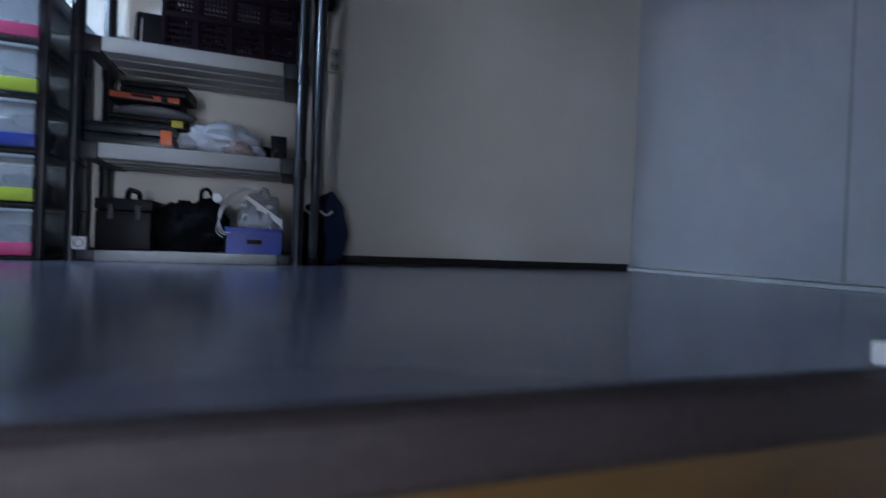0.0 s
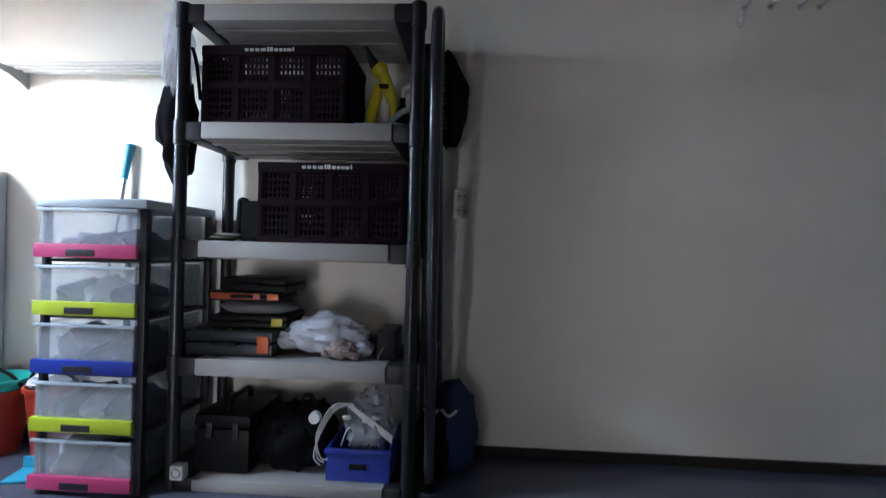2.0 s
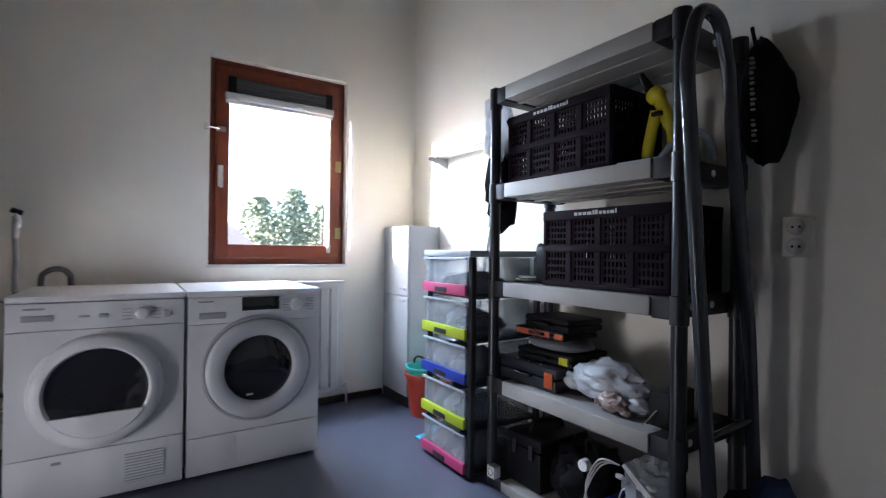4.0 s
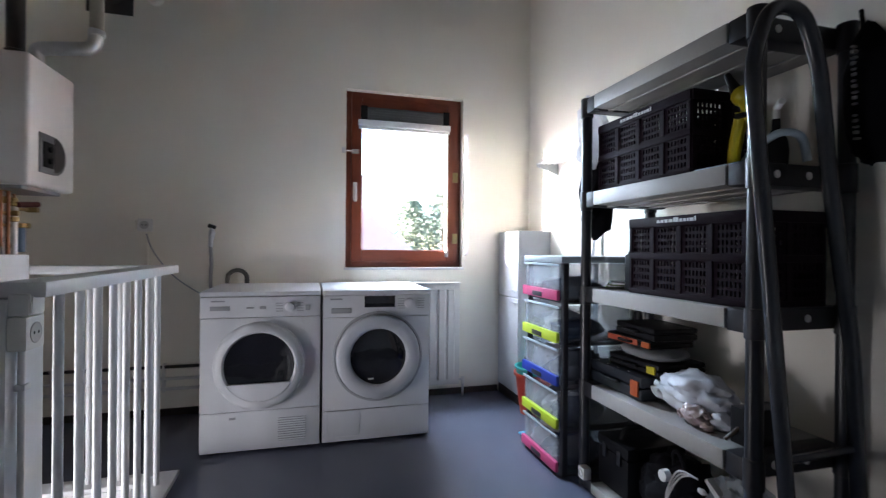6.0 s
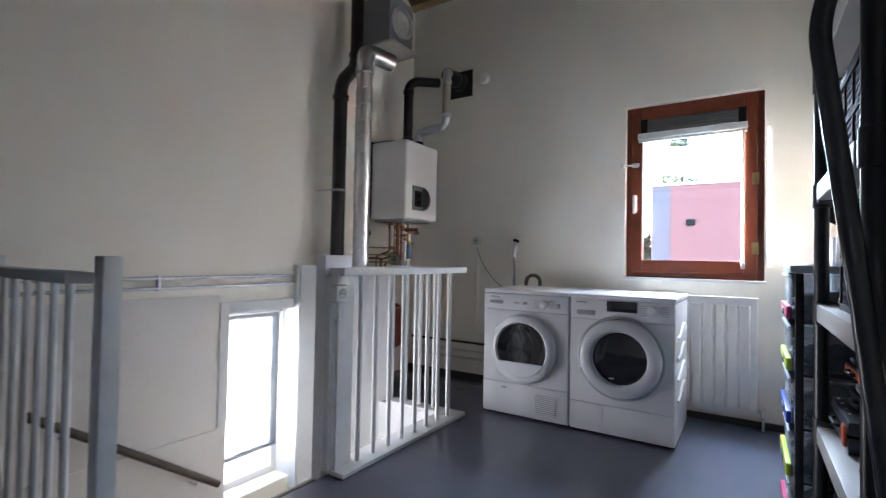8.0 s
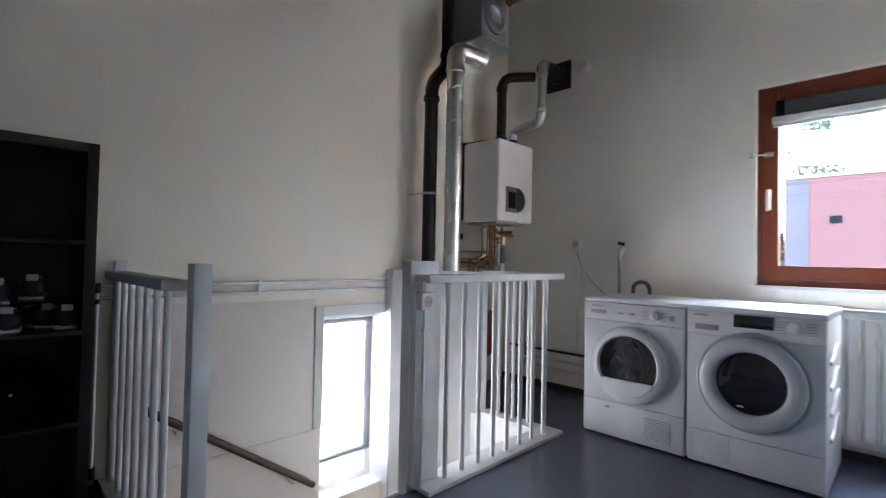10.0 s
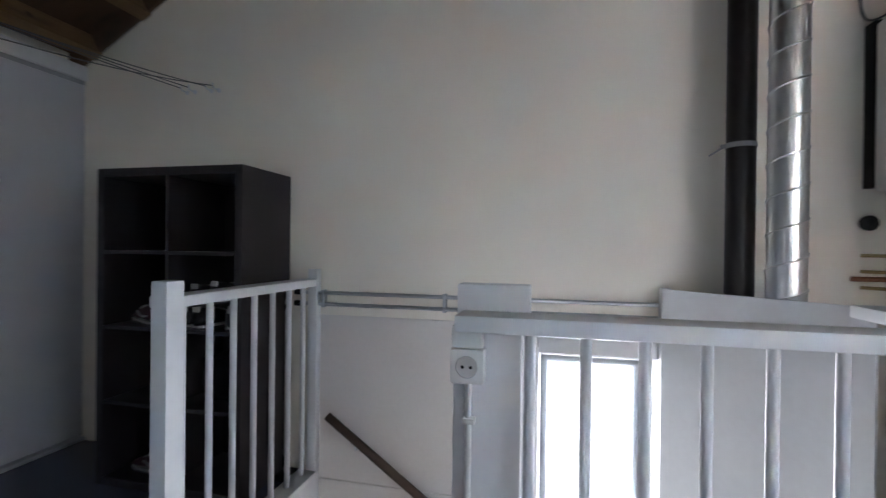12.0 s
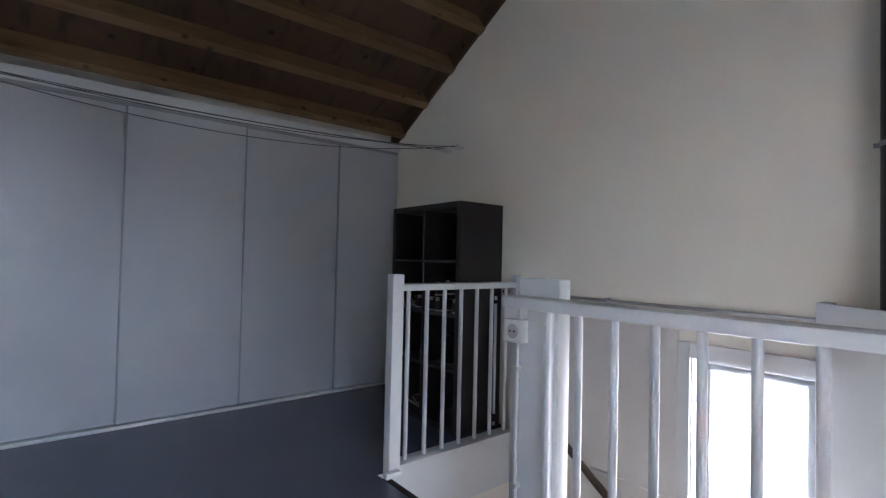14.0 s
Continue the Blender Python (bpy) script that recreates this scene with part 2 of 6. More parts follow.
def smooth_path(pts, steps=6):
    """A rounded line through the points."""
    ps = [Vector(p) for p in pts]
    out = []
    for i in range(len(ps) - 1):
        a, b, c, d = ps[max(i - 1, 0)], ps[i], ps[i + 1], ps[min(i + 2, len(ps) - 1)]
        for k in range(steps):
            t = k / steps
            out.append(0.5 * (2 * b + (c - a) * t + (2 * a - 5 * b + 4 * c - d) * t * t + (3 * b - 3 * c + d - a) * t ** 3))
    return out + [ps[-1]]


def bend(pts, radius, steps=6):
    """Straight runs with each corner rounded to the radius."""
    ps = [Vector(p) for p in pts]
    out = [ps[0]]
    for a, b, c in zip(ps, ps[1:], ps[2:]):
        u, w = (a - b).normalized(), (c - b).normalized()
        r = min(radius, (a - b).length * 0.49, (c - b).length * 0.49)
        p, q = b + u * r, b + w * r
        for k in range(steps + 1):
            t = k / steps
            out.append((1 - t) ** 2 * p + 2 * t * (1 - t) * b + t * t * q)
    return out + [ps[-1]]


def tube(bm, pts, r, seg=12, flat=1.0, cap=True):
    """A round (or flattened) bar along a line; r may be a list, one radius for each point."""
    ps = [Vector(p) for p in pts]
    rs = r if isinstance(r, (list, tuple)) else [r] * len(ps)
    up, rings = None, []
    for i, p in enumerate(ps):
        d = (ps[min(i + 1, len(ps) - 1)] - ps[max(i - 1, 0)]).normalized()
        if up is None:
            up = d.orthogonal().normalized() if abs(d.z) < 0.99 else Vector((1, 0, 0))
        up = (up - d * up.dot(d)).normalized()
        side = d.cross(up)
        rings.append([bm.verts.new(p + (up * math.cos(a) + side * math.sin(a) * flat) * rs[i])
                      for a in (2 * math.pi * k / seg for k in range(seg))])
    for a, b in zip(rings, rings[1:]):
        for k in range(seg):
            bm.faces.new((a[k], a[(k + 1) % seg], b[(k + 1) % seg], b[k]))
    if cap:
        bm.faces.new(rings[0][::-1])
        bm.faces.new(rings[-1])


def lathe(bm, profile, origin=(0, 0, 0), axis="z", seg=32, cap=False):
    """A profile of (radius, height) turned round an axis through the origin."""
    o = Vector(origin)
    rings = []
    for r, h in profile:
        ring = []
        for k in range(seg):
            a = 2 * math.pi * k / seg
            c, s = r * math.cos(a), r * math.sin(a)
            ring.append(bm.verts.new(o + Vector({"z": (c, s, h), "x": (h, c, s), "y": (s, h, c)}[axis])))
        rings.append(ring)
    for a, b in zip(rings, rings[1:]):
        for k in range(seg):
            bm.faces.new((a[k], a[(k + 1) % seg], b[(k + 1) % seg], b[k]))
    if cap:
        bm.faces.new(rings[0][::-1])
        bm.faces.new(rings[-1])


def tray(bm, x0, x1, y0, y1, z0, z1, t):
    """An open box with walls of one thickness, moulded in one piece."""
    def ring(a, z):
        return [bm.verts.new(p) for p in ((x0 + a, y0 + a, z), (x1 - a, y0 + a, z), (x1 - a, y1 - a, z), (x0 + a, y1 - a, z))]
    rings = [ring(0, z0), ring(0, z1), ring(t, z1), ring(t, z0 + t)]
    bm.faces.new(rings[0][::-1])
    for a, b in zip(rings, rings[1:]):
        for k in range(4):
            bm.faces.new((a[k], a[(k + 1) % 4], b[(k + 1) % 4], b[k]))
    bm.faces.new(rings[-1])


def lump(bm, centre, size, seed=0, rough=0.25, freq=3.0, sub=3, flat_floor=None):
    """A soft crumpled body: a ball pushed about by noise, resting flat where a floor is given."""
    vs = bmesh.ops.create_icosphere(bm, subdivisions=sub, radius=1.0)["verts"]
    for v in vs:
        p = v.co * freq + Vector((seed * 7.1, seed * 3.3, seed))
        k = 1 + rough * noise.fractal(p, 0.8, 2.2, 4)
        v.co = Vector(centre) + Vector([v.co[i] * size[i] * k for i in range(3)])
        if flat_floor is not None:
            v.co.z = max(v.co.z, flat_floor)


def crumple(bm, centre, size, seed=0, rough=0.5, sub=4, flat_floor=None):
    """A sheet bag: a ball broken into creased facets by ridged noise."""
    vs = bmesh.ops.create_icosphere(bm, subdivisions=sub, radius=1.0)["verts"]
    for v in vs:
        p = v.co * 1.5 + Vector((seed * 5.3, seed * 2.7, seed))
        q = v.co * 3.1 + Vector((seed, seed * 4.1, seed * 1.7))
        k = 0.62 + rough * noise.turbulence(p, 3, True) + 0.12 * noise.cell(q) * 0.5 + 0.10 * noise.noise(q)
        v.co = Vector(centre) + Vector([v.co[i] * size[i] * k for i in range(3)])
        if flat_floor is not None:
            v.co.z = max(v.co.z, flat_floor)


def B():
    return bmesh.new()


def part(name, bm, mat, parent=None, label="", smooth=0):
    me = bpy.data.meshes.new(name)
    bm.normal_update()
    bm.to_mesh(me)
    bm.free()
    if smooth:
        me.shade_smooth()
        me.set_sharp_from_angle(angle=radians(smooth))
    me.materials.append(mat)
    ob = new(name, me)
    ob.parent = parent
    if label:
        tagged(ob, label)
    return ob


def boxpart(name, mat, parent, x0, x1, y0, y1, z0, z1, bevel=0.003, label=""):
    bm = B()
    box(bm, x0, x1, y0, y1, z0, z1, bevel)
    return part(name, bm, mat, parent, label, smooth=40 if bevel else 0)


def tubepart(name, mat, parent, pts, r, seg=12, label="", flat=1.0):
    bm = B()
    tube(bm, pts, r, seg, flat)
    return part(name, bm, mat, parent, label, smooth=50)


def thing(name, label, category, x=0, y=0, z=0, rz=0, group="", rx=0, ry=0):
    ob = new(name)
    ob.empty_display_size = 0.05
    ob.matrix_basis = pose(x, y, z, rx, ry, rz)
    return tagged(ob, label, category, group)


def structure(ob, label, category="structure"):
    return tagged(ob, label, category, kind="structure")


# ---- the room ----
XW, XE, YS, YN = -2.0, 2.50, -0.35, 3.04
WELL = (-1.02, 1.0, YS, 0.71)          # the stair opening: x from, x to, y from, y to
EAVE_E, EAVE_W, SLOPE = 2.16, 3.44, 0.58
RIDGE_X = ((EAVE_E - EAVE_W) + SLOPE * (XE - (-XW))) / (2 * SLOPE)
RIDGE_Z = EAVE_E + SLOPE * (XE - RIDGE_X)
DOWN = -2.75
T = 0.28

bm = B()
box(bm, XW, WELL[0], YS, YN, -0.24, 0)
box(bm, WELL[1], XE, YS, YN, -0.24, 0)
box(bm, WELL[0], WELL[1], WELL[3], YN, -0.24, 0)
structure(part("floor", bm, VINYL), "blue-grey smooth vinyl floor with a soft sheen", "floor")


def gable(z0):
    lift = 0.16
    return [(XW - 0.02, z0), (XE + 0.20, z0), (XE + 0.20, EAVE_E + lift - 0.2 * SLOPE), (XE, EAVE_E + lift), (RIDGE_X, RIDGE_Z + lift), (XW - 0.02, EAVE_W + lift)]


bm = B()
prism(bm, gable(DOWN), 1, YN, YN + T)
structure(part("wall_north", bm, WALL), "cream painted plain wall", "wall")

# south wall with the stair window
SW = (-0.615, -0.10, -0.52, 0.68)
bm = B()
prism(bm, gable(SW[3]), 1, YS - T, YS)
box(bm, XW - 0.02, SW[0], YS - T, YS, DOWN, SW[3])
box(bm, SW[1], XE + 0.20, YS - T, YS, DOWN, SW[3])
box(bm, SW[0], SW[1], YS - T, YS, DOWN, SW[2])
structure(part("wall_south", bm, WALL), "cream painted gable wall with a stair window", "wall")

# west wall with the washroom window
WW = (1.635, 2.495, 0.945, 2.205)
bm = B()
box(bm, XW - T, XW, YS - T, WW[0], DOWN, EAVE_W + 0.1)
box(bm, XW - T, XW, WW[1], YN + T, DOWN, EAVE_W + 0.1)
box(bm, XW - T, XW, WW[0], WW[1], DOWN, WW[2])
box(bm, XW - T, XW, WW[0], WW[1], WW[3], EAVE_W + 0.1)
structure(part("wall_west", bm, WALL), "cream painted wall round a brown-framed window", "wall")

bm = B()
box(bm, XE + 0.10, XE + 0.20, YS - T, YN + T, DOWN, EAVE_E + 0.1)
structure(part("wall_east", bm, WALL), "plain wall behind the sliding panels", "wall")

# timber roof: boards above, beams along the room
bm = B()
LIFT = 0.15
for x0, z0, x1, z1 in ((XE + 0.2, EAVE_E - 0.2 * SLOPE, RIDGE_X, RIDGE_Z), (XW - 0.2, EAVE_W - 0.2 * SLOPE, RIDGE_X, RIDGE_Z)):
    prism(bm, [(x0, z0 + LIFT), (x1, z1 + LIFT), (x1, z1 + LIFT + 0.05), (x0, z0 + LIFT + 0.05)], 1, YS - T, YN + T)
structure(part("ceiling", bm, PLY), "unpainted brown timber roof boards with knots", "ceiling")


def roof_beam(x, z, slope):
    w, h = 0.065, 0.155
    ux, uz = 1 / math.hypot(1, slope), slope / math.hypot(1, slope)
    bm = B()
    nx, nz = -uz, ux
    pts = [(x + a * ux * w + b * nx * h, z + a * uz * w + b * nz * h) for a, b in ((0, 0), (1, 0), (1, 1), (0, 1))]
    prism(bm, pts, 1, YS - 0.002, YN + 0.002)
    return structure(part("roof_beam", bm, BEAM), "pale knotty pine roof beam", "beam")


x = XE - 0.125
while x > RIDGE_X + 0.1:
    roof_beam(x, EAVE_E + SLOPE * (XE - x), -SLOPE)
    x -= 0.335
x = XW + 0.02
while x < RIDGE_X - 0.1:
    roof_beam(x, EAVE_W + SLOPE * (x - XW), SLOPE)
    x += 0.335

# sloping end boards between the beams on the gable walls
for sx, ex, ez, nm in ((-1, XE + 0.18, EAVE_E - 0.18 * SLOPE, "trim_gable_east"), (1, XW - 0.18, EAVE_W - 0.18 * SLOPE, "trim_gable_west")):
    bm = B()
    for y0, y1 in ((YS + 0.001, YS + 0.022), (YN - 0.022, YN - 0.001)):
        prism(bm, [(ex, ez + 0.012), (RIDGE_X, RIDGE_Z + 0.012), (RIDGE_X, RIDGE_Z + LIFT), (ex, ez + LIFT)], 1, y0, y1)
    structure(part(nm, bm, PLY), "brown sloping end board under the roof", "trim")

# skirting
for n, (a, b, c, d) in enumerate(((0.62, XE - 0.01, YN - 0.014, YN), (XW + 0.37, 0.62, YN - 0.014, YN), (XW, XW + 0.014, 0.0, 2.785), (XW, XW + 0.014, YS, 0.0))):
    bm = B()
    box(bm, a, b, c, d, 0.001, 0.045, 0.003)
    structure(part("baseboard_%d" % (n + 1), bm, SKIRT), "dark brown low skirting board", "skirting")

# sliding panels of the east side
JOINTS = [YS, 0.23, 0.98, 1.72, YN]
closet = thing("sliding_closet", "white sliding closet panels with narrow metal joints under the roof", "closet")
for i, (a, b) in enumerate(zip(JOINTS, JOINTS[1:])):
    off = 0.014 if i % 2 else 0.0
    boxpart("panel", WHITE_PANEL, closet, XE + off, XE + off + 0.018, a + 0.004, b - 0.004, 0.03, 2.06, 0.002)
for y in JOINTS[1:-1]:
    boxpart("joint_strip", PLASTIC_GREY, closet, XE - 0.002, XE + 0.02, y - 0.006, y + 0.006, 0.03, 2.06, 0.001, "thin grey metal joint strip")
boxpart("top_track", WHITE_GLOSS, closet, XE - 0.018, XE + 0.09, YS + 0.002, YN - 0.002, 2.085, 2.165, 0.003, "white top track")
# solid grey strip under the top track; the groove's shadow is in its colour
boxpart("groove_shade_strip", PLASTIC_GREY, closet, XE + 0.0, XE + 0.05, YS + 0.002, YN - 0.002, 2.06, 2.085, 0.002, "grey strip coloured as the shadow in the track groove")
boxpart("bottom_track", WHITE_GLOSS, closet, XE - 0.02, XE + 0.06, YS + 0.002, YN - 0.002, 0.001, 0.022, 0.003, "white floor track")
boxpart("closet_back", WALL, closet, XE + 0.05, XE + 0.098, YS, YN, 0.03, 2.06, 0.0)

# ---- stairwell ----
bm = B()
box(bm, XW, WELL[1] + 0.25, WELL[3], WELL[3] + 0.1, DOWN, -0.245)
structure(part("stair_wall_north", bm, WALL), "white painted wall of the stairwell", "wall")
bm = B()
box(bm, WELL[1], WELL[1] + 0.1, YS, WELL[3], DOWN, -0.245)
structure(part("stair_wall_east", bm, WALL), "white painted wall of the stairwell", "wall")
bm = B()
box(bm, XW, WELL[1], YS, WELL[3], DOWN - 0.1, DOWN)
structure(part("lower_floor", bm, VINYL), "grey floor at the foot of the stairs", "floor")

for nm, (a, b, c, d) in (("trim_east", (WELL[1] - 0.014, WELL[1], YS, WELL[3])), ("trim_west", (WELL[0], WELL[0] + 0.014, YS, WELL[3])),
                         ("trim_north", (WELL[0] + 0.014, -0.11, WELL[3] - 0.014, WELL[3]))):
    bm = B()
    box(bm, a, b, c, d, -0.30, -0.002, 0.003)
    structure(part(nm, bm, WHITE_GLOSS), "white painted apron board round the stair opening", "trim")
bm = B()
box(bm, 0.10, 0.955, WELL[3] - 0.045, WELL[3] + 0.005, -0.060, 0.002, 0.022, 4)
structure(part("trim_nosing", bm, NOSING), "dark floor nosing at the top of the stairs", "trim")

stairs = thing("staircase", "varnished wooden winding stairs going down along the wall", "stairs")
bm = B()
box(bm, 0.10, 0.985, WELL[3] - 0.019, WELL[3] - 0.002, -0.25, -0.057)
part("riser", bm, OAK, stairs)
PIVOT = (0.08, 0.70)


def fan_point(deg):
    """Where a line from the newel, at this many degrees below east, meets the walls of the well."""
    c, s = math.cos(radians(deg)), -math.sin(radians(deg))
    k = min((0.985 - PIVOT[0]) / c if c > 1e-6 else 99, (-0.345 - PIVOT[1]) / s if s < -1e-6 else 99)
    return PIVOT[0] + k * c, PIVOT[1] + k * s


FAN = [0, 10, 30, 55, 80, 92]
for i in range(12):
    z = -0.22 * (i + 1) if i < 5 else -1.10 - 0.18 * (i - 4)
    bm = B()
    if i < 5:
        p, q = fan_point(FAN[i] - 1), fan_point(FAN[i + 1])
        corner = [(0.985, -0.345)] if q[0] < 0.98 and p[0] > 0.98 else []
        prism(bm, [PIVOT, p, *corner, q], 2, z - 0.035, z)
    else:
        x1 = 0.07 - (i - 5) * 0.245
        box(bm, x1 - 0.27, x1, YS + 0.005, 0.54, z - 0.035, z, 0.005)
    part("tread", bm, OAK, stairs)

rail = thing("wall_handrail", "dark round wooden handrail sloping down the stair wall", "handrail")
tubepart("rail", HANDRAIL, rail, [(0.905, -0.275, 0.315), (-0.02, -0.275, -0.335)], 0.021, 14)
for k in (0.16, 0.86):
    p = Vector((0.905, -0.275, 0.315)).lerp(Vector((-0.02, -0.275, -0.335)), k)
    tubepart("bracket", STEEL, rail, bend([p + Vector((0, 0, -0.015)), p + Vector((0, 0, -0.05)), p + Vector((0, -0.072, -0.05))], 0.02), 0.006, 8, "small steel wall bracket")

# pale boarding on the stair wall
bm = B()
box(bm, SW[1] + 0.06, 0.985, YS, YS + 0.006, -0.025, 0.80, 0.002)
structure(part("trim_stair_board", bm, WHITE_TRIM), "white board on the stair wall", "trim")
bm = B()
box(bm, SW[1] + 0.002, 0.985, YS, YS + 0.003, -1.6, -0.027)
box(bm, SW[1] + 0.06, 0.985, YS + 0.003, YS + 0.010, -0.050, -0.028, 0.003)
structure(part("trim_stair_lower_board", bm, WHITE_TRIM), "white lower board with a thin ledge on the stair wall", "trim")
bm = B()
box(bm, SW[1], SW[1] + 0.058, YS, YS + 0.018, -0.02, SW[3] + 0.07, 0.003)
box(bm, SW[0] - 0.01, SW[1], YS, YS + 0.018, SW[3], SW[3] + 0.07, 0.003)
structure(part("trim_stair_window", bm, WHITE_GLOSS), "white casing round the stair window", "trim")


for nm, (a, b, c, d) in (("trim_reveal_west", (SW[0], SW[0] + 0.005, SW[2] + 0.002, SW[3] - 0.006)), ("trim_reveal_east", (SW[1] - 0.005, SW[1], SW[2] + 0.002, SW[3] - 0.006)), ("trim_reveal_top", (SW[0], SW[1], SW[3] - 0.005, SW[3]))):
    bm = B()
    box(bm, a, b, YS - 0.148, YS - 0.001, c, d)
    structure(part(nm, bm, WHITE_GLOSS), "white painted lining of the stair window reveal", "trim")


# ---- windows ----
def west_window():
    w = new("window_1")
    structure(w, "red-brown wooden window with a raised white blind", "window")
    xo, xi = XW - 0.13, XW - 0.055
    y0, y1, z0, z1 = WW
    f = 0.045
    fr = part("window_frame", (lambda bm: (box(bm, xo, xi, y0, y0 + f, z0, z1, 0.004), box(bm, xo, xi, y1 - f, y1, z0, z1, 0.004), bm)[-1])(B()), MAHOGANY, w)
    bm = B()
    box(bm, xo, xi, y0 + f, y1 - f, z0, z0 + f, 0.004)
    box(bm, xo, xi, y0 + f, y1 - f, z1 - f, z1, 0.004)
    part("frame_rail", bm, MAHOGANY_H, w)
    # the opening sash
    so, si, s = XW - 0.115, XW - 0.030, 0.075
    a0, a1, c0, c1 = y0 + f - 0.006, y1 - f + 0.006, z0 + f - 0.006, z1 - f + 0.006
    bm = B()
    box(bm, so, si, a0, a0 + s, c0, c1, 0.006)
    box(bm, so, si, a1 - s, a1, c0, c1, 0.006)
    sash = part("sash", bm, MAHOGANY, w)
    bm = B()
    box(bm, so, si, a0 + s, a1 - s, c0, c0 + s + 0.012, 0.006)
    box(bm, so, si, a0 + s, a1 - s, c1 - s, c1, 0.006)
    part("sash_rail", bm, MAHOGANY_H, sash)
    bm = B()
    box(bm, XW - 0.085, XW - 0.079, a0 + s - 0.01, a1 - s + 0.01, c0 + s, c1 - s + 0.01)
    pane = part("pane", bm, GLASS, sash)
    pane.visible_shadow = False
    # vent grille over the blind
    bm = B()
    for k in range(5):
        box(bm, si - 0.004, si + 0.018, a0 + s + 0.035, a1 - s - 0.035, 2.003 + k * 0.018, 2.0202 + k * 0.018, 0.002)
    part("vent_grille", bm, VENT_GREY, w, "grey vent grille with slats")
    for y in (a0 + s - 0.012, a1 - s - 0.035):
        boxpart("vent_end", BLACK, w, si - 0.004, si + 0.02, y, y + 0.047, 2.0, 2.10, 0.003)
    boxpart("blind_box", BLIND, w, si - 0.002, si + 0.034, a0 + s - 0.03, a1 - s + 0.02, 1.955, 1.998, 0.008, "white raised blind cassette")
    boxpart("blind_rail", BLIND, w, si, si + 0.026, a0 + s - 0.026, a1 - s + 0.016, 1.934, 1.952, 0.005, "lower rail of the raised blind")
    # handle and hinges
    bm = B()
    box(bm, si, si + 0.012, a0 + 0.012, a0 + 0.04, 1.42, 1.55, 0.004)
    box(bm, si + 0.012, si + 0.045, a0 + 0.018, a0 + 0.034, 1.52, 1.54, 0.004)
    box(bm, si + 0.033, si + 0.048, a0 + 0.016, a0 + 0.036, 1.41, 1.54, 0.005)
    part("handle", bm, PLASTIC_WHITE, w, "white lever handle")
    for z in (1.12, 1.58):
        boxpart("hinge", BRASS, w, si, si + 0.012, a1 - 0.03, a1 + 0.008, z, z + 0.075, 0.003, "brass-coloured hinge")
    bm = B()
    tube(bm, [(si + 0.004, y0 + 0.06, 1.77), (XW + 0.025, y0 - 0.02, 1.765)], 0.005, 8)
    box(bm, si, si + 0.012, y0 + 0.04, y0 + 0.09, 1.755, 1.785, 0.003)
    box(bm, XW, XW + 0.03, y0 - 0.03, y0 - 0.005, 1.75, 1.785, 0.003)
    part("stay_catch", bm, STEEL, w, "small steel window catch")
    bm = B()
    tube(bm, [(si + 0.02, a1 - s - 0.005, 1.95), (si + 0.02, a1 - s - 0.005, 1.08)], 0.009, 8)
    part("blind_cord", bm, PLASTIC_WHITE, w, "white blind control rod")
    bm = B()
    tube(bm, [(si + 0.02, a1 - s - 0.005, 1.085), (si + 0.02, a1 - s - 0.005, 1.02)], 0.013, 10)
    part("cord_grip", bm, CHROME, w, "ribbed cord weight")
    boxpart("edge_strip", THIN_CLOTH, w, XW + 0.001, XW + 0.030, y1 + 0.016, y1 + 0.038, z0 + 0.09, z1 - 0.265, 0.004, "translucent white plastic strip")
    # plaster edge and sill
    boxpart("window_sill", WHITE_GLOSS, w, XW - 0.052, XW + 0.012, y0 - 0.01, y1 + 0.01, z0 - 0.018, z0 - 0.001, 0.003)


west_window()


def stair_window():
    w = new("window_2")
    structure(w, "narrow stair window with a drawn white roller blind", "window")
    x0, x1, z0, z1 = SW
    yo, yi = YS - 0.22, YS - 0.15
    bm = B()
    for a, b, c, d in ((x0, x0 + 0.05, z0, z1), (x1 - 0.05, x1, z0, z1), (x0 + 0.05, x1 - 0.05, z0, z0 + 0.05), (x0 + 0.05, x1 - 0.05, z1 - 0.05, z1)):
        box(bm, a, b, yo, yi, c, d, 0.004)
    part("window_frame", bm, WHITE_GLOSS, w)
    bm = B()
    box(bm, x0 + 0.045, x1 - 0.045, yo + 0.03, yo + 0.036, z0 + 0.045, z1 - 0.045)
    pane = part("pane", bm, GLASS, w)
    pane.visible_shadow = False
    bm = B()
    tube(bm, [(x0 + 0.02, YS - 0.11, z1 - 0.02), (x1 - 0.004, YS - 0.11, z1 - 0.02)], 0.016, 12)
    part("blind_roller", bm, PLASTIC_GREY, w, "grey roller tube of the blind")
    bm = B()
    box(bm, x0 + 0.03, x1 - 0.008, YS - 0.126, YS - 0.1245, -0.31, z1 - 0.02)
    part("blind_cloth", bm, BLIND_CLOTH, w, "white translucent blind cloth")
    bm = B()
    tube(bm, [(x0 + 0.03, YS - 0.125, -0.312), (x1 - 0.008, YS - 0.125, -0.312)], 0.008, 10)
    part("blind_hem", bm, PLASTIC_GREY, w, "grey hem bar of the blind")


stair_window()

# ---- railings round the stair opening ----
BALUSTER = B()
tube(BALUSTER, [(0, 0, 0), (0, 0, 0.94)], 0.0125, 12)
baluster_mesh = bpy.data.meshes.new("baluster")
BALUSTER.to_mesh(baluster_mesh)
BALUSTER.free()
baluster_mesh.shade_smooth()
baluster_mesh.set_sharp_from_angle(angle=radians(50))
baluster_mesh.materials.append(WHITE_GLOSS)


def baluster(parent, x, y, z):
    ob = new("baluster", baluster_mesh)
    ob.parent = parent
    ob.location = (x, y, z)


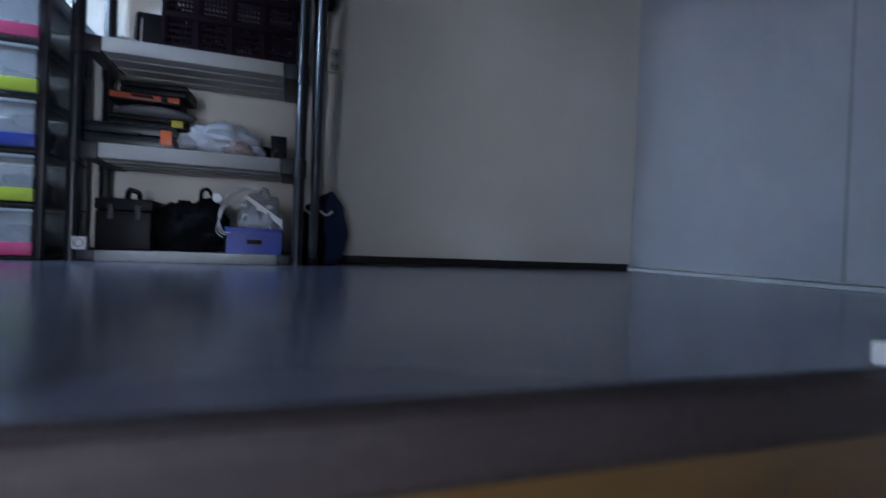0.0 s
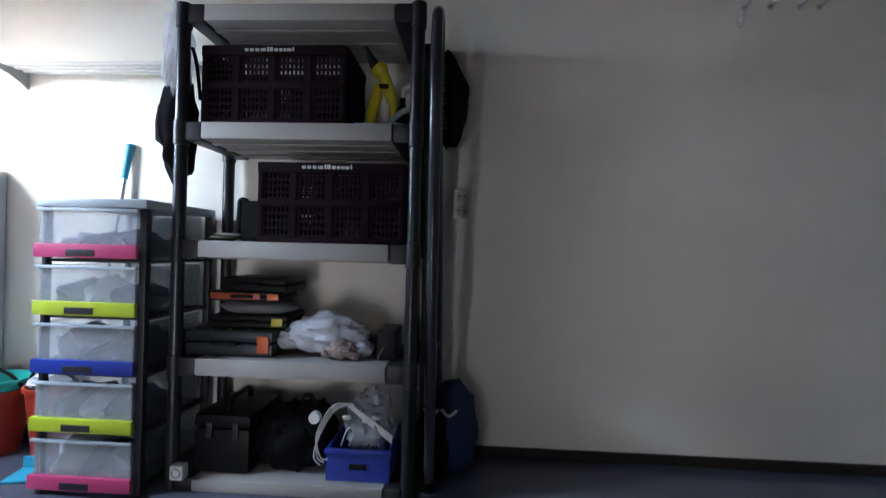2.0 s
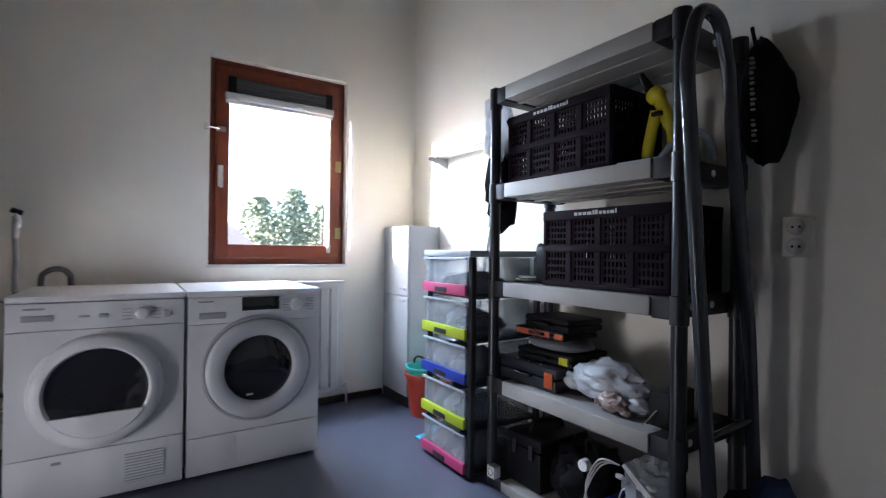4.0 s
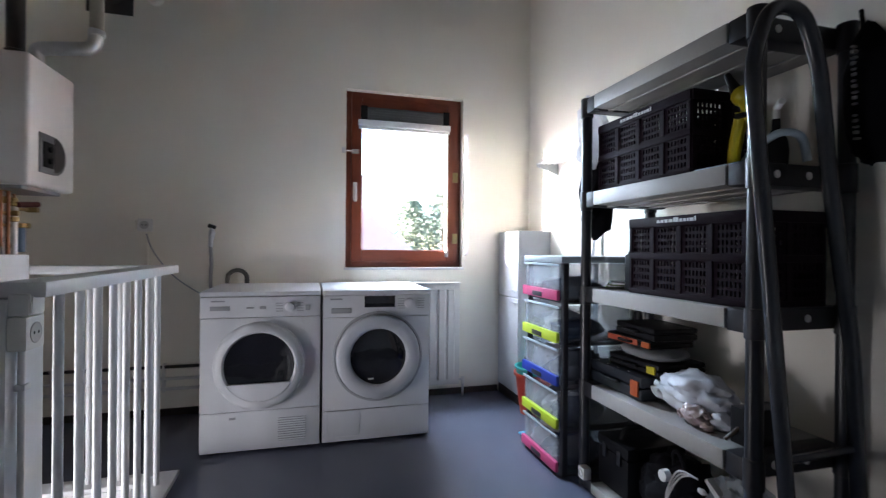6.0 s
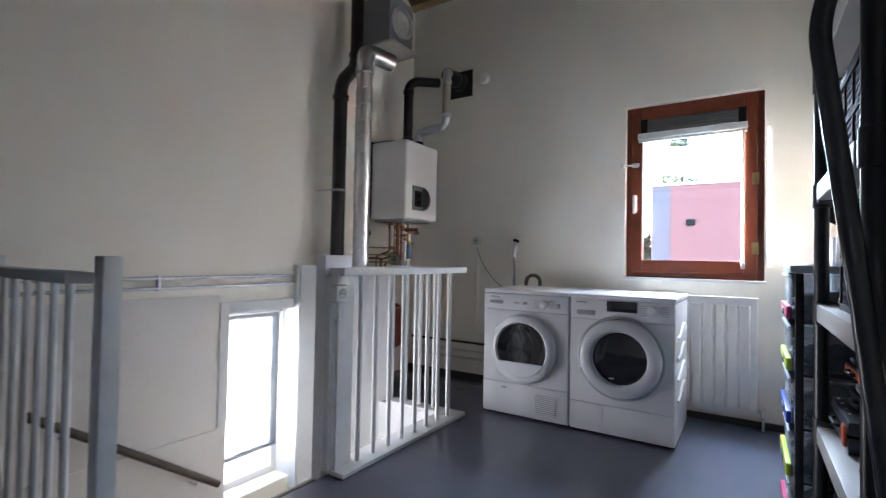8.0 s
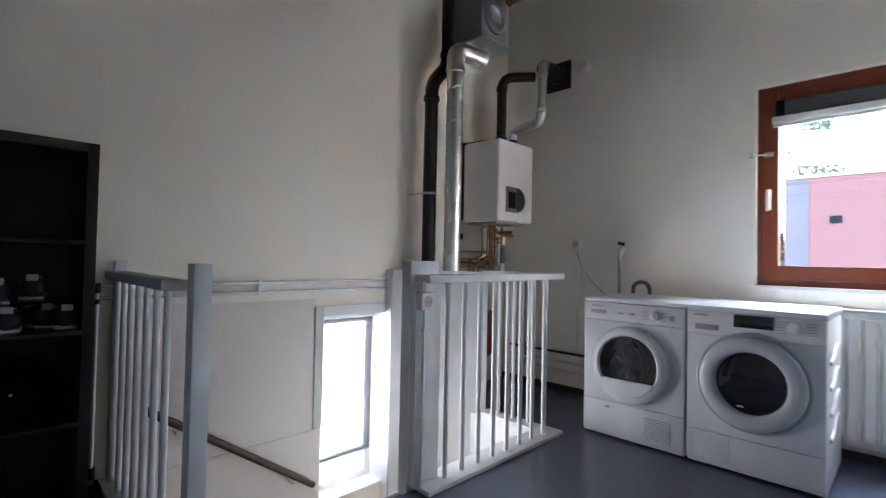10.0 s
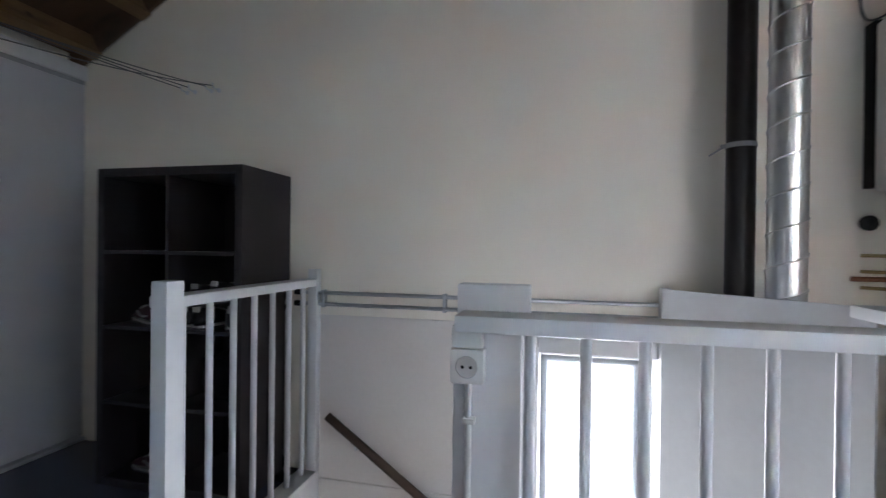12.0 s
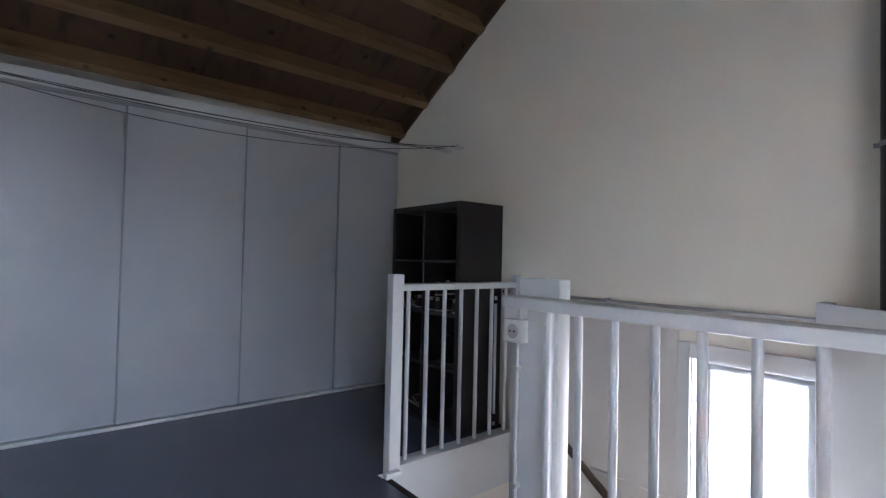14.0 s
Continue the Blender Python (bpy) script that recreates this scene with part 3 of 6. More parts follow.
west_rail = thing("stair_railing", "white painted railing with round balusters and a wide flat cap", "railing")
boxpart("rail_cap", WHITE_GLOSS, west_rail, -1.115, 0.048, 0.698, 0.80, 0.957, 0.995, 0.006)
boxpart("side_cap", WHITE_GLOSS, west_rail, -1.115, -1.01, 0.215, 0.697, 0.957, 0.994, 0.006)
boxpart("bottom_plate", WHITE_GLOSS, west_rail, -1.105, 0.04, 0.66, 0.812, 0.001, 0.024, 0.005)
boxpart("side_plate", WHITE_GLOSS, west_rail, -1.105, -1.0, 0.215, 0.659, 0.001, 0.023, 0.005)
for k in range(8):
    baluster(west_rail, -0.119 - 0.1213 * k, 0.752, 0.018)
for k in range(4):
    baluster(west_rail, -1.06, 0.70 - 0.121 * k, 0.018)
boxpart("newel_plank", WHITE_GLOSS, west_rail, -0.114, 0.064, 0.624, 0.688, -0.9, 1.057, 0.004)
boxpart("newel_post", WHITE_GLOSS, west_rail, -0.098, 0.064, 0.6895, 0.728, 0.025, 0.956, 0.004)

casing = thing("pipe_casing", "white boarded casing round pipes beside the stairs", "casing")
bm = B()
prism(bm, [(-0.600, -0.262), (-0.614, -0.276), (-1.095, 0.196), (-1.081, 0.210)], 2, -0.9, 0.985)
part("front_board", bm, WHITE_GLOSS, casing)
boxpart("end_post", WHITE_GLOSS, casing, -0.645, -0.602, YS + 0.002, -0.281, -0.9, 0.985, 0.003)

east_rail = thing("stair_railing", "white painted railing with square newel beside the cube shelf", "railing")
boxpart("newel_post", WHITE_GLOSS, east_rail, 0.940, 0.998, 0.607, 0.676, 0.001, 1.036, 0.005)
boxpart("wall_post", WHITE_GLOSS, east_rail, 0.985, 1.035, YS + 0.002, YS + 0.045, 0.001, 1.03, 0.004)
boxpart("rail_cap", WHITE_GLOSS, east_rail, 0.985, 1.075, YS + 0.046, 0.606, 0.945, 0.982, 0.005)
boxpart("bottom_plate", WHITE_GLOSS, east_rail, 0.975, 1.075, YS + 0.046, 0.606, 0.001, 0.024, 0.005)
boxpart("plate_foot", WHITE_GLOSS, east_rail, 0.905, 0.939, 0.62, 0.71, 0.004, 0.03, 0.004)
for k in range(7):
    baluster(east_rail, 1.03, 0.517 - 0.1285 * k, 0.012)

# ---- laundry ----
def dryer(x, y):
    """A front loader with its front towards +x; the place is the front's low corner towards -y."""
    d = thing("tumble_dryer", "white tumble dryer with a grey glass porthole, beside the washer", "dryer", x, y, 0)
    boxpart("body", APPLIANCE, d, -0.60, -0.012, 0.0, 0.60, 0.012, 0.822, 0.008)
    boxpart("worktop", APPLIANCE, d, -0.61, 0.0, 0.0, 0.60, 0.824, 0.85, 0.008)
    boxpart("control_panel", APPLIANCE, d, -0.012, 0.004, 0.003, 0.597, 0.715, 0.822, 0.006)
    boxpart("front_panel", APPLIANCE, d, -0.011, 0.0, 0.003, 0.597, 0.225, 0.712, 0.004)
    boxpart("base_panel", APPLIANCE, d, -0.011, 0.001, 0.003, 0.597, 0.03, 0.222, 0.004)
    c = (0.0, 0.293, 0.462)
    bm = B()
    lathe(bm, [(0.172, 0.026), (0.182, 0.042), (0.214, 0.038), (0.226, 0.022), (0.229, 0.0)], c, "x", 48)
    door = part("door", bm, APPLIANCE, d, "round white door ring", smooth=50)
    bm = B()
    lathe(bm, [(0.0, 0.010), (0.08, 0.013), (0.165, 0.024), (0.173, 0.027)], c, "x", 48)
    part("porthole", bm, BLACK_GLASS, door, "dark glass porthole", smooth=50)
    bm = B()
    prism(bm, [(c[1] + r * math.cos(a), c[2] + r * math.sin(a)) for r, a in [(0.178, radians(209 + 12.2 * i)) for i in range(11)]], 0, 0.028, 0.047)
    part("door_apron", bm, APPLIANCE, door)
    for k, (ya, yb, za, zb, m) in enumerate(((0.05, 0.145, 0.752, 0.775, APPLIANCE_TRIM), (0.225, 0.26, 0.76, 0.768, APPLIANCE_TRIM), (0.29, 0.32, 0.756, 0.772, APPLIANCE_TRIM), (0.52, 0.545, 0.745, 0.775, APPLIANCE_TRIM))):
        boxpart("drawer_grip" if k == 0 else "button", m, d, 0.003, 0.008, ya, yb, za, zb, 0.002, "grey control")
    for k in range(4):
        for s in (0.37, 0.475):
            boxpart("print_mark", APPLIANCE_TRIM, d, 0.0035, 0.0055, s, s + 0.035, 0.742 + 0.014 * k, 0.746 + 0.014 * k, 0.0)
    boxpart("print_mark", PLASTIC_GREY, d, 0.0035, 0.0055, 0.055, 0.12, 0.797, 0.804, 0.0)
    bm = B()
    lathe(bm, [(0.026, 0.003), (0.024, 0.022), (0.018, 0.026), (0.0, 0.026)], (0, 0.44, 0.766), "x", 24)
    part("dial", bm, APPLIANCE, d, "round white dial", smooth=40)
    boxpart("vent_recess", PLASTIC_GREY, d, -0.002, 0.0025, 0.385, 0.525, 0.055, 0.178, 0.0)
    for k in range(10):
        boxpart("vent_slat", APPLIANCE, d, 0.001, 0.007, 0.385, 0.525, 0.058 + 0.0122 * k, 0.0645 + 0.0122 * k, 0.0)
    boxpart("base_latch", PLASTIC_GREY, d, 0.0, 0.004, 0.145, 0.175, 0.185, 0.196, 0.001)
    for ya in (0.05, 0.55):
        for xa in (-0.55, -0.05):
            bm = B()
            lathe(bm, [(0.02, 0.0), (0.02, 0.014)], (xa, ya, 0), "z", 16, True)
            part("foot", bm, BLACK, d)
    return d


BOILER_WHITE = material("warm_white_enamel", (0.80, 0.79, 0.78), 0.33, vary=0.015, grain=60, stain=3, bump=0.01, rough_vary=0.04)
RING = material("pale_silver_ring", (0.50, 0.52, 0.56), 0.34, vary=0.02, bump=0.0, rough_vary=0.04)
FLUE_BEIGE = material("beige_flue_plastic", (0.40, 0.37, 0.31), 0.4, vary=0.08, bump=0.03)
CONTROL_GREY = material("grey_control_plastic", (0.17, 0.175, 0.185), 0.4, vary=0.08, bump=0.03)


def washer(x, y):
    w = thing("washing_machine", "white washing machine with black display and round door", "washer", x, y, 0)
    boxpart("body", APPLIANCE, w, -0.60, -0.012, 0.0, 0.60, 0.012, 0.818, 0.008)
    boxpart("worktop", APPLIANCE, w, -0.615, 0.006, -0.001, 0.601, 0.82, 0.85, 0.008)
    boxpart("control_panel", APPLIANCE, w, -0.012, 0.006, 0.003, 0.597, 0.70, 0.82, 0.006)
    boxpart("front_panel", APPLIANCE, w, -0.011, 0.003, 0.003, 0.597, 0.19, 0.698, 0.004)
    boxpart("base_panel", APPLIANCE, w, -0.011, 0.003, 0.003, 0.597, 0.03, 0.187, 0.004)
    boxpart("service_flap", APPLIANCE, w, 0.001, 0.0042, 0.03, 0.205, 0.045, 0.183, 0.004)
    c = (0.0, 0.303, 0.480)
    bm = B()
    lathe(bm, [(0.250, 0.0), (0.250, 0.014), (0.240, 0.018), (0.230, 0.012)], c, "x", 56)
    door = part("door", bm, APPLIANCE_TRIM, w, "silver grey door rim", smooth=50)
    bm = B()
    lathe(bm, [(0.233, 0.006), (0.232, 0.03), (0.222, 0.042), (0.170, 0.046), (0.156, 0.036), (0.154, 0.018)], c, "x", 56)
    part("door_ring", bm, RING, door, "wide white door ring", smooth=50)
    bm = B()
    lathe(bm, [(0.0, 0.03), (0.07, 0.029), (0.13, 0.024), (0.156, 0.016)], c, "x", 56)
    part("porthole", bm, BLACK_GLASS, door, "dark glass porthole", smooth=60)
    boxpart("sticker", LETTER, door, 0.026, 0.029, 0.245, 0.275, 0.356, 0.364, 0.0, "small white sticker")
    boxpart("display", BLACK_GLASS, w, 0.004, 0.010, 0.225, 0.395, 0.752, 0.815, 0.002, "black display")
    boxpart("drawer_grip", APPLIANCE_TRIM, w, 0.004, 0.010, 0.045, 0.155, 0.723, 0.752, 0.005, "grey drawer grip")
    boxpart("print_mark", PLASTIC_GREY, w, 0.005, 0.0075, 0.04, 0.105, 0.797, 0.805, 0.0)
    bm = B()
    lathe(bm, [(0.03, 0.005), (0.027, 0.026), (0.02, 0.03), (0.0, 0.03)], (0, 0.478, 0.772), "x", 24)
    part("dial", bm, APPLIANCE, w, "round white dial", smooth=40)
    for k in range(5):
        for s in (0.412, 0.525):
            boxpart("print_mark", APPLIANCE_TRIM, w, 0.0055, 0.0075, s, s + 0.04, 0.742 + 0.0135 * k, 0.746 + 0.0135 * k, 0.0)
    # pressed side panel towards the window
    for zz in (0.62, 0.50, 0.38, 0.26):
        bm = B()
        tube(bm, smooth_path([(-0.42, 0.600, zz + 0.05), (-0.30, 0.600, zz + 0.045), (-0.2, 0.600, zz), (-0.08, 0.600, zz - 0.005)]), 0.012, 8, 1.0)
        part("side_rib", bm, APPLIANCE, w, smooth=60)
    for ya in (0.05, 0.55):
        for xa in (-0.55, -0.05):
            bm = B()
            lathe(bm, [(0.02, 0.0), (0.02, 0.014)], (xa, ya, 0), "z", 16, True)
            part("foot", bm, BLACK, w)
    return w


dryer(-1.262, 0.858)
washer(-1.262, 1.468)


def radiator():
    r = thing("radiator", "white ribbed panel radiator under the window", "radiator", XW, 1.63, 0.09)
    W, H = 0.83, 0.735
    boxpart("panel", RADIATOR, r, 0.045, 0.075, 0.0, W, 0.0, H, 0.006)
    n = 11
    for k in range(n):
        y = 0.035 + (W - 0.07) * (k + 0.5) / n
        bm = B()
        prism(bm, [(0.074, y - 0.030), (0.088, y - 0.022), (0.088, y + 0.022), (0.074, y + 0.030)], 2, 0.04, H - 0.04)
        part("rib", bm, RADIATOR, r)
    boxpart("top_grille", RADIATOR, r, 0.02, 0.098, 0.0, W, H + 0.0005, H + 0.012, 0.003)
    for y in (0.12, W - 0.12):
        boxpart("wall_bracket", RADIATOR, r, 0.0, 0.045, y, y + 0.04, 0.08, H - 0.08, 0.002)
    tubepart("supply_pipe", CHROME, r, bend([(0.06, W + 0.0, 0.03), (0.06, W + 0.03, 0.03), (0.06, W + 0.03, -0.088)], 0.01), 0.008, 10, "thin radiator pipe with valve")
    bm = B()
    lathe(bm, [(0.014, 0), (0.014, 0.05)], (0.06, W + 0.03, 0.0), "z", 14, True)
    part("valve", bm, PLASTIC_WHITE, r)


radiator()


LEVER_RED = material("dark_red_lever", (0.10, 0.012, 0.012), 0.5, vary=0.1, bump=0.05)
BLUE_TAG = material("dull_blue_enamel", (0.08, 0.16, 0.26), 0.4, vary=0.1, bump=0.05)


def boiler():
    b = thing("wall_boiler", "white wall-hung gas boiler with a dark control window", "boiler", -1.335, YS, 1.375)
    boxpart("wall_frame", BLACK, b, -0.44, -0.002, 0.002, 0.068, 0.02, 0.655, 0.004, "dark mounting frame")
    bm = B()
    # the front bulges slightly; top slopes back
    box(bm, -0.455, 0.0, 0.07, 0.44, 0.0, 0.64, 0.02, 3)
    part("cover", bm, BOILER_WHITE, b, "white enamel cover", smooth=40)
    bm = B()
    prism(bm, [(-0.09, 0.075), (-0.09, 0.275)] + [(-0.23 - 0.115 * math.sin(a), 0.175 + 0.10 * math.cos(a)) for a in [i * math.pi / 10 for i in range(11)]], 1, 0.438, 0.447)
    panel = part("control_window", bm, CONTROL_GREY, b, "dark grey rounded control window")
    bm = B()
    prism(bm, [(-0.225 - 0.108 * math.sin(a), 0.180 + 0.092 * math.cos(a)) for a in [i * math.pi / 10 for i in range(11)]], 1, 0.4472, 0.4485)
    part("round_flap", bm, PIPE_BLACK, panel, "dark half-round flap")
    boxpart("dial_recess", BLACK, panel, -0.215, -0.115, 0.446, 0.451, 0.105, 0.235, 0.004, "black control face")
    for k in range(2):
        bm = B()
        lathe(bm, [(0.017, 0.0), (0.014, 0.014), (0.0, 0.014)], (-0.17, 0.45, 0.14 + 0.06 * k), "y", 16)
        part("knob", bm, BLACK, panel, smooth=40)
    bm = B()
    box(bm, -0.40, -0.03, 0.09, 0.40, -0.02, 0.0, 0.006)
    part("under_tray", bm, PLASTIC_GREY, b)
    # flue collars
    for x, mat in ((-0.25, PIPE_BLACK), (-0.355, PLASTIC_GREY)):
        bm = B()
        lathe(bm, [(0.052, 0.63), (0.052, 0.655), (0.046, 0.66)], (x, 0.27, 0), "z", 24, True)
        part("flue_collar", bm, mat, b, smooth=40)
    # pipework below
    specs = [(-0.08, COPPER, 0.008), (-0.14, COPPER, 0.0065), (-0.20, COPPER, 0.008), (-0.26, STEEL, 0.009), (-0.33, COPPER, 0.008)]
    for i, (x, mat, r) in enumerate(specs):
        tubepart("pipe", mat, b, bend([(x, 0.22, -0.01), (x, 0.22, -0.27 - 0.03 * (i % 3)), (x - 0.02, 0.06, -0.31 - 0.03 * (i % 3)), (x - 0.02, 0.05, -1.36)], 0.03), r, 10, "copper pipe")
        bm = B()
        lathe(bm, [(r + 0.006, -0.075), (r + 0.009, -0.07), (r + 0.009, -0.045), (r + 0.006, -0.04)], (x, 0.22, 0), "z", 10, True)
        part("pipe_nut", bm, BRASS, b)
    for x, z in ((-0.10, -0.13), (-0.28, -0.10), (-0.20, -0.19)):
        bm = B()
        tube(bm, [(x, 0.22, z), (x - 0.09, 0.27, z)], 0.009, 8)
        tube(bm, [(x - 0.09, 0.255, z), (x - 0.09, 0.31, z)], 0.014, 10)
        part("tap", bm, BRASS, b, "brass tap")
    tubepart("cross_pipe", COPPER, b, bend([(0.06, 0.06, -0.33), (-0.16, 0.06, -0.33), (-0.16, 0.06, -0.48), (0.10, 0.06, -0.48)], 0.03), 0.010, 10)
    # shut-off valves, white filters and the short copper loop in front of the pipes
    for x, y, z0, z1, r, mat, lab in ((-0.06, 0.26, -0.20, -0.05, 0.015, PLASTIC_WHITE, "white filter cylinder"), (-0.115, 0.27, -0.30, -0.02, 0.011, COPPER, ""), (-0.16, 0.28, -0.34, -0.02, 0.009, COPPER, ""),
                                      (-0.215, 0.28, -0.16, -0.09, 0.015, PLASTIC_WHITE, "white filter cylinder"), (-0.215, 0.28, -0.35, -0.17, 0.013, STEEL, ""), (-0.28, 0.27, -0.33, -0.20, 0.026, BLUE_TAG, "dull blue valve body")):
        tubepart("pipe_piece", mat, b, [(x, y, z0), (x, y, z1)], r, 12, lab)
        bm = B()
        lathe(bm, [(r, z1 - 0.004), (r + 0.007, z1), (r + 0.007, z1 + 0.02), (r, z1 + 0.024)], (x, y, 0), "z", 8, True)
        part("pipe_nut", bm, BRASS, b)
    tubepart("valve_lever", LEVER_RED, b, [(-0.20, 0.30, -0.085), (-0.305, 0.34, -0.075)], 0.015, 10, "dark red valve lever")
    for z in (-0.24, -0.30, -0.36):
        tubepart("branch_pipe", BRASS, b, bend([(0.05, 0.10, z), (-0.09, 0.24, z), (-0.14, 0.25, z), (-0.14, 0.25, z - 0.04)], 0.02), 0.0065, 10)
        bm = B()
        lathe(bm, [(0.012, -0.10), (0.017, -0.095), (0.017, -0.07), (0.012, -0.065)], (0, 0.235, z), "x", 8, True)
        part("pipe_nut", bm, BRASS, b)
    boxpart("pump", PLASTIC_GREY, b, -0.36, -0.27, 0.08, 0.20, -0.42, -0.27, 0.012, "grey pump body")
    tubepart("sensor_wire", WIRE, b, smooth_path([(-0.06, 0.33, 0.645), (-0.02, 0.22, 0.65), (0.004, 0.10, 0.645), (0.012, 0.03, 0.68), (0.02, 0.012, 0.78), (0.02, 0.010, 1.0)]), 0.004, 8, "thin grey sensor wire")
    bm = B()
    lathe(bm, [(0.0, 0.0), (0.028, 0.0), (0.03, 0.02), (0.0, 0.028)], (-0.005, 0.03, -0.115), "y", 18)
    part("gauge", bm, BLACK, b, "small black round valve knob", smooth=40)


boiler()


def pipes():
    # black drain pipe with an upper elbow
    p = thing("drain_pipe", "black plastic drain pipe rising along the wall", "pipe", -0.848, -0.165, 0)
    tubepart("run", PIPE_BLACK, p, bend([(0, 0, 0.4), (0, 0, 2.36), (-0.20, -0.04, 2.56), (-0.20, -0.04, 3.75)], 0.09, 8), 0.05, 20)
    for z in (1.545,):
        bm = B()
        lathe(bm, [(0.0505, z - 0.009), (0.0535, z - 0.009), (0.0535, z + 0.009), (0.0505, z + 0.009)], (0, 0, 0), "z", 20)
        box(bm, 0.05, 0.068, -0.010, 0.0, z - 0.008, z + 0.008)
        tube(bm, [(0.055, -0.19, z), (0.055, 0, z)], 0.004, 8)
        part("pipe_clamp", bm, PLASTIC_GREY, p, "grey steel pipe clamp")
    for z in (2.26, 2.50):
        bm = B()
        lathe(bm, [(0.052, z - 0.03), (0.06, z - 0.028), (0.06, z + 0.0), (0.052, z + 0.003)], (0, 0, 0) if z < 2.5 else (-0.20, -0.04, 0.16), "z", 20)
        part("socket_ring", bm, PIPE_BLACK, p, smooth=40)
    # spiral duct with raised seams
    d = thing("spiral_duct", "shiny galvanised spiral air duct rising along the wall", "duct", -0.945, -0.02, 0)
    bm = B()
    lathe(bm, [(0.060, 0.35), (0.060, 1.0), (0.060, 1.7), (0.060, 2.43)], (0, 0, 0), "z", 28)
    run = part("run", bm, STEEL, d, smooth=30)
    turns = 17
    seam = [(0.0605 * math.cos(a), 0.0605 * math.sin(a), 0.36 + 0.121 * a / (2 * math.pi)) for a in [2 * math.pi * k / 22 for k in range(22 * turns + 1)]]
    tubepart("spiral_seam", STEEL, run, seam, 0.004, 6, "raised spiral seam")
    tubepart("elbow", STEEL, d, bend([(0, 0, 2.44), (0, 0, 2.60), (-0.25, 0.05, 2.59)], 0.10, 8), 0.066, 24)
    bm = B()
    lathe(bm, [(0.061, 2.42), (0.07, 2.43), (0.07, 2.46), (0.066, 2.47)], (0, 0, 0), "z", 24)
    part("collar", bm, STEEL, d, smooth=30)
    # ventilation fan box
    f = thing("ventilation_box", "grey metal ventilation fan box hung high on the wall", "ventilation", -1.28, YS, 2.80)
    boxpart("housing", PLASTIC_GREY, f, -0.29, 0.02, 0.0, 0.30, 0.02, 0.42, 0.006)
    boxpart("base_plate", STEEL, f, -0.32, 0.04, 0.001, 0.35, 0.0, 0.018, 0.003)
    bm = B()
    lathe(bm, [(0.13, 0.30), (0.13, 0.325), (0.10, 0.33), (0.095, 0.305), (0.0, 0.305)], (-0.135, 0, 0.22), "y", 32)
    part("round_lid", bm, STEEL, f, "round grey lid", smooth=40)
    boxpart("plate_label", LETTER, f, -0.195, -0.085, 0.306, 0.309, 0.19, 0.25, 0.0, "blank pale label plate")
    tubepart("outlet", STEEL, f, [(-0.16, 0.16, 0.42), (-0.16, 0.16, 0.95)], 0.062, 22)
    # boiler flues to the outer wall
    a = thing("flue_pipe", "black flue pipe from the boiler to the wall", "pipe", -1.585, YS + 0.26, 2.02)
    tubepart("run", PIPE_BLACK, a, bend([(0, 0, 0), (0, 0, 0.575), (-0.22, 0.17, 0.60)], 0.10, 8), 0.040, 18)
    for z in (0.04, 0.46):
        bm = B()
        lathe(bm, [(0.040, z), (0.047, z + 0.004), (0.047, z + 0.035), (0.040, z + 0.04)], (0, 0, 0), "z", 18)
        part("ring", bm, PIPE_BLACK, a, smooth=40)
    c = thing("condensing_flue", "silver flue pipe with elbows above the boiler", "pipe", -1.69, YS + 0.30, 2.02)
    bm = B()
    lathe(bm, [(0.044, 0.0), (0.044, 0.05), (0.036, 0.06)], (0, 0, 0), "z", 18)
    part("base_collar", bm, PIPE_BLACK, c, "black base collar", smooth=40)
    tubepart("lower_elbow", STEEL, c, bend([(0, 0, 0.05), (0, 0, 0.135), (0, 0.275, 0.165), (0, 0.285, 0.27)], 0.062, 7), 0.037, 18, "silver lower elbow")
    tubepart("run", FLUE_BEIGE, c, [(0, 0.284, 0.24), (0, 0.286, 0.56)], 0.035, 18)
    tubepart("upper_elbow", STEEL, c, bend([(0, 0.286, 0.52), (0, 0.287, 0.635), (-0.12, 0.245, 0.64)], 0.06, 7), 0.037, 18, "silver upper elbow")
    for z in (0.235, 0.53):
        bm = B()
        lathe(bm, [(0.036, z), (0.042, z + 0.004), (0.042, z + 0.03), (0.036, z + 0.034)], (0, 0.285, 0), "z", 18)
        part("ring", bm, STEEL, c, smooth=40)
    pl = thing("flue_plate", "black square wall plate of the flue", "plate", XW, 0.19, 2.66)
    boxpart("plate", PIPE_BLACK, pl, 0.001, 0.008, -0.13, 0.125, -0.135, 0.105, 0.002)
    bm = B()
    lathe(bm, [(0.08, 0.006), (0.078, 0.05), (0.062, 0.06), (0.058, 0.24), (0.0, 0.24)], (0, 0.0, 0.0), "x", 24)
    lathe(bm, [(0.066, 0.10), (0.07, 0.105), (0.07, 0.13), (0.066, 0.135)], (0, 0, 0), "x", 24)
    part("stub", bm, PIPE_BLACK, pl, smooth=40)
    cap = thing("round_vent", "round cream wall vent dome", "vent", XW, 0.435, 2.66)
    bm = B()
    lathe(bm, [(0.0, 0.03), (0.035, 0.028), (0.05, 0.018), (0.052, 0.0)], (0, 0, 0), "x", 24)
    part("dome", bm, WALL, cap, smooth=60)


pipes()

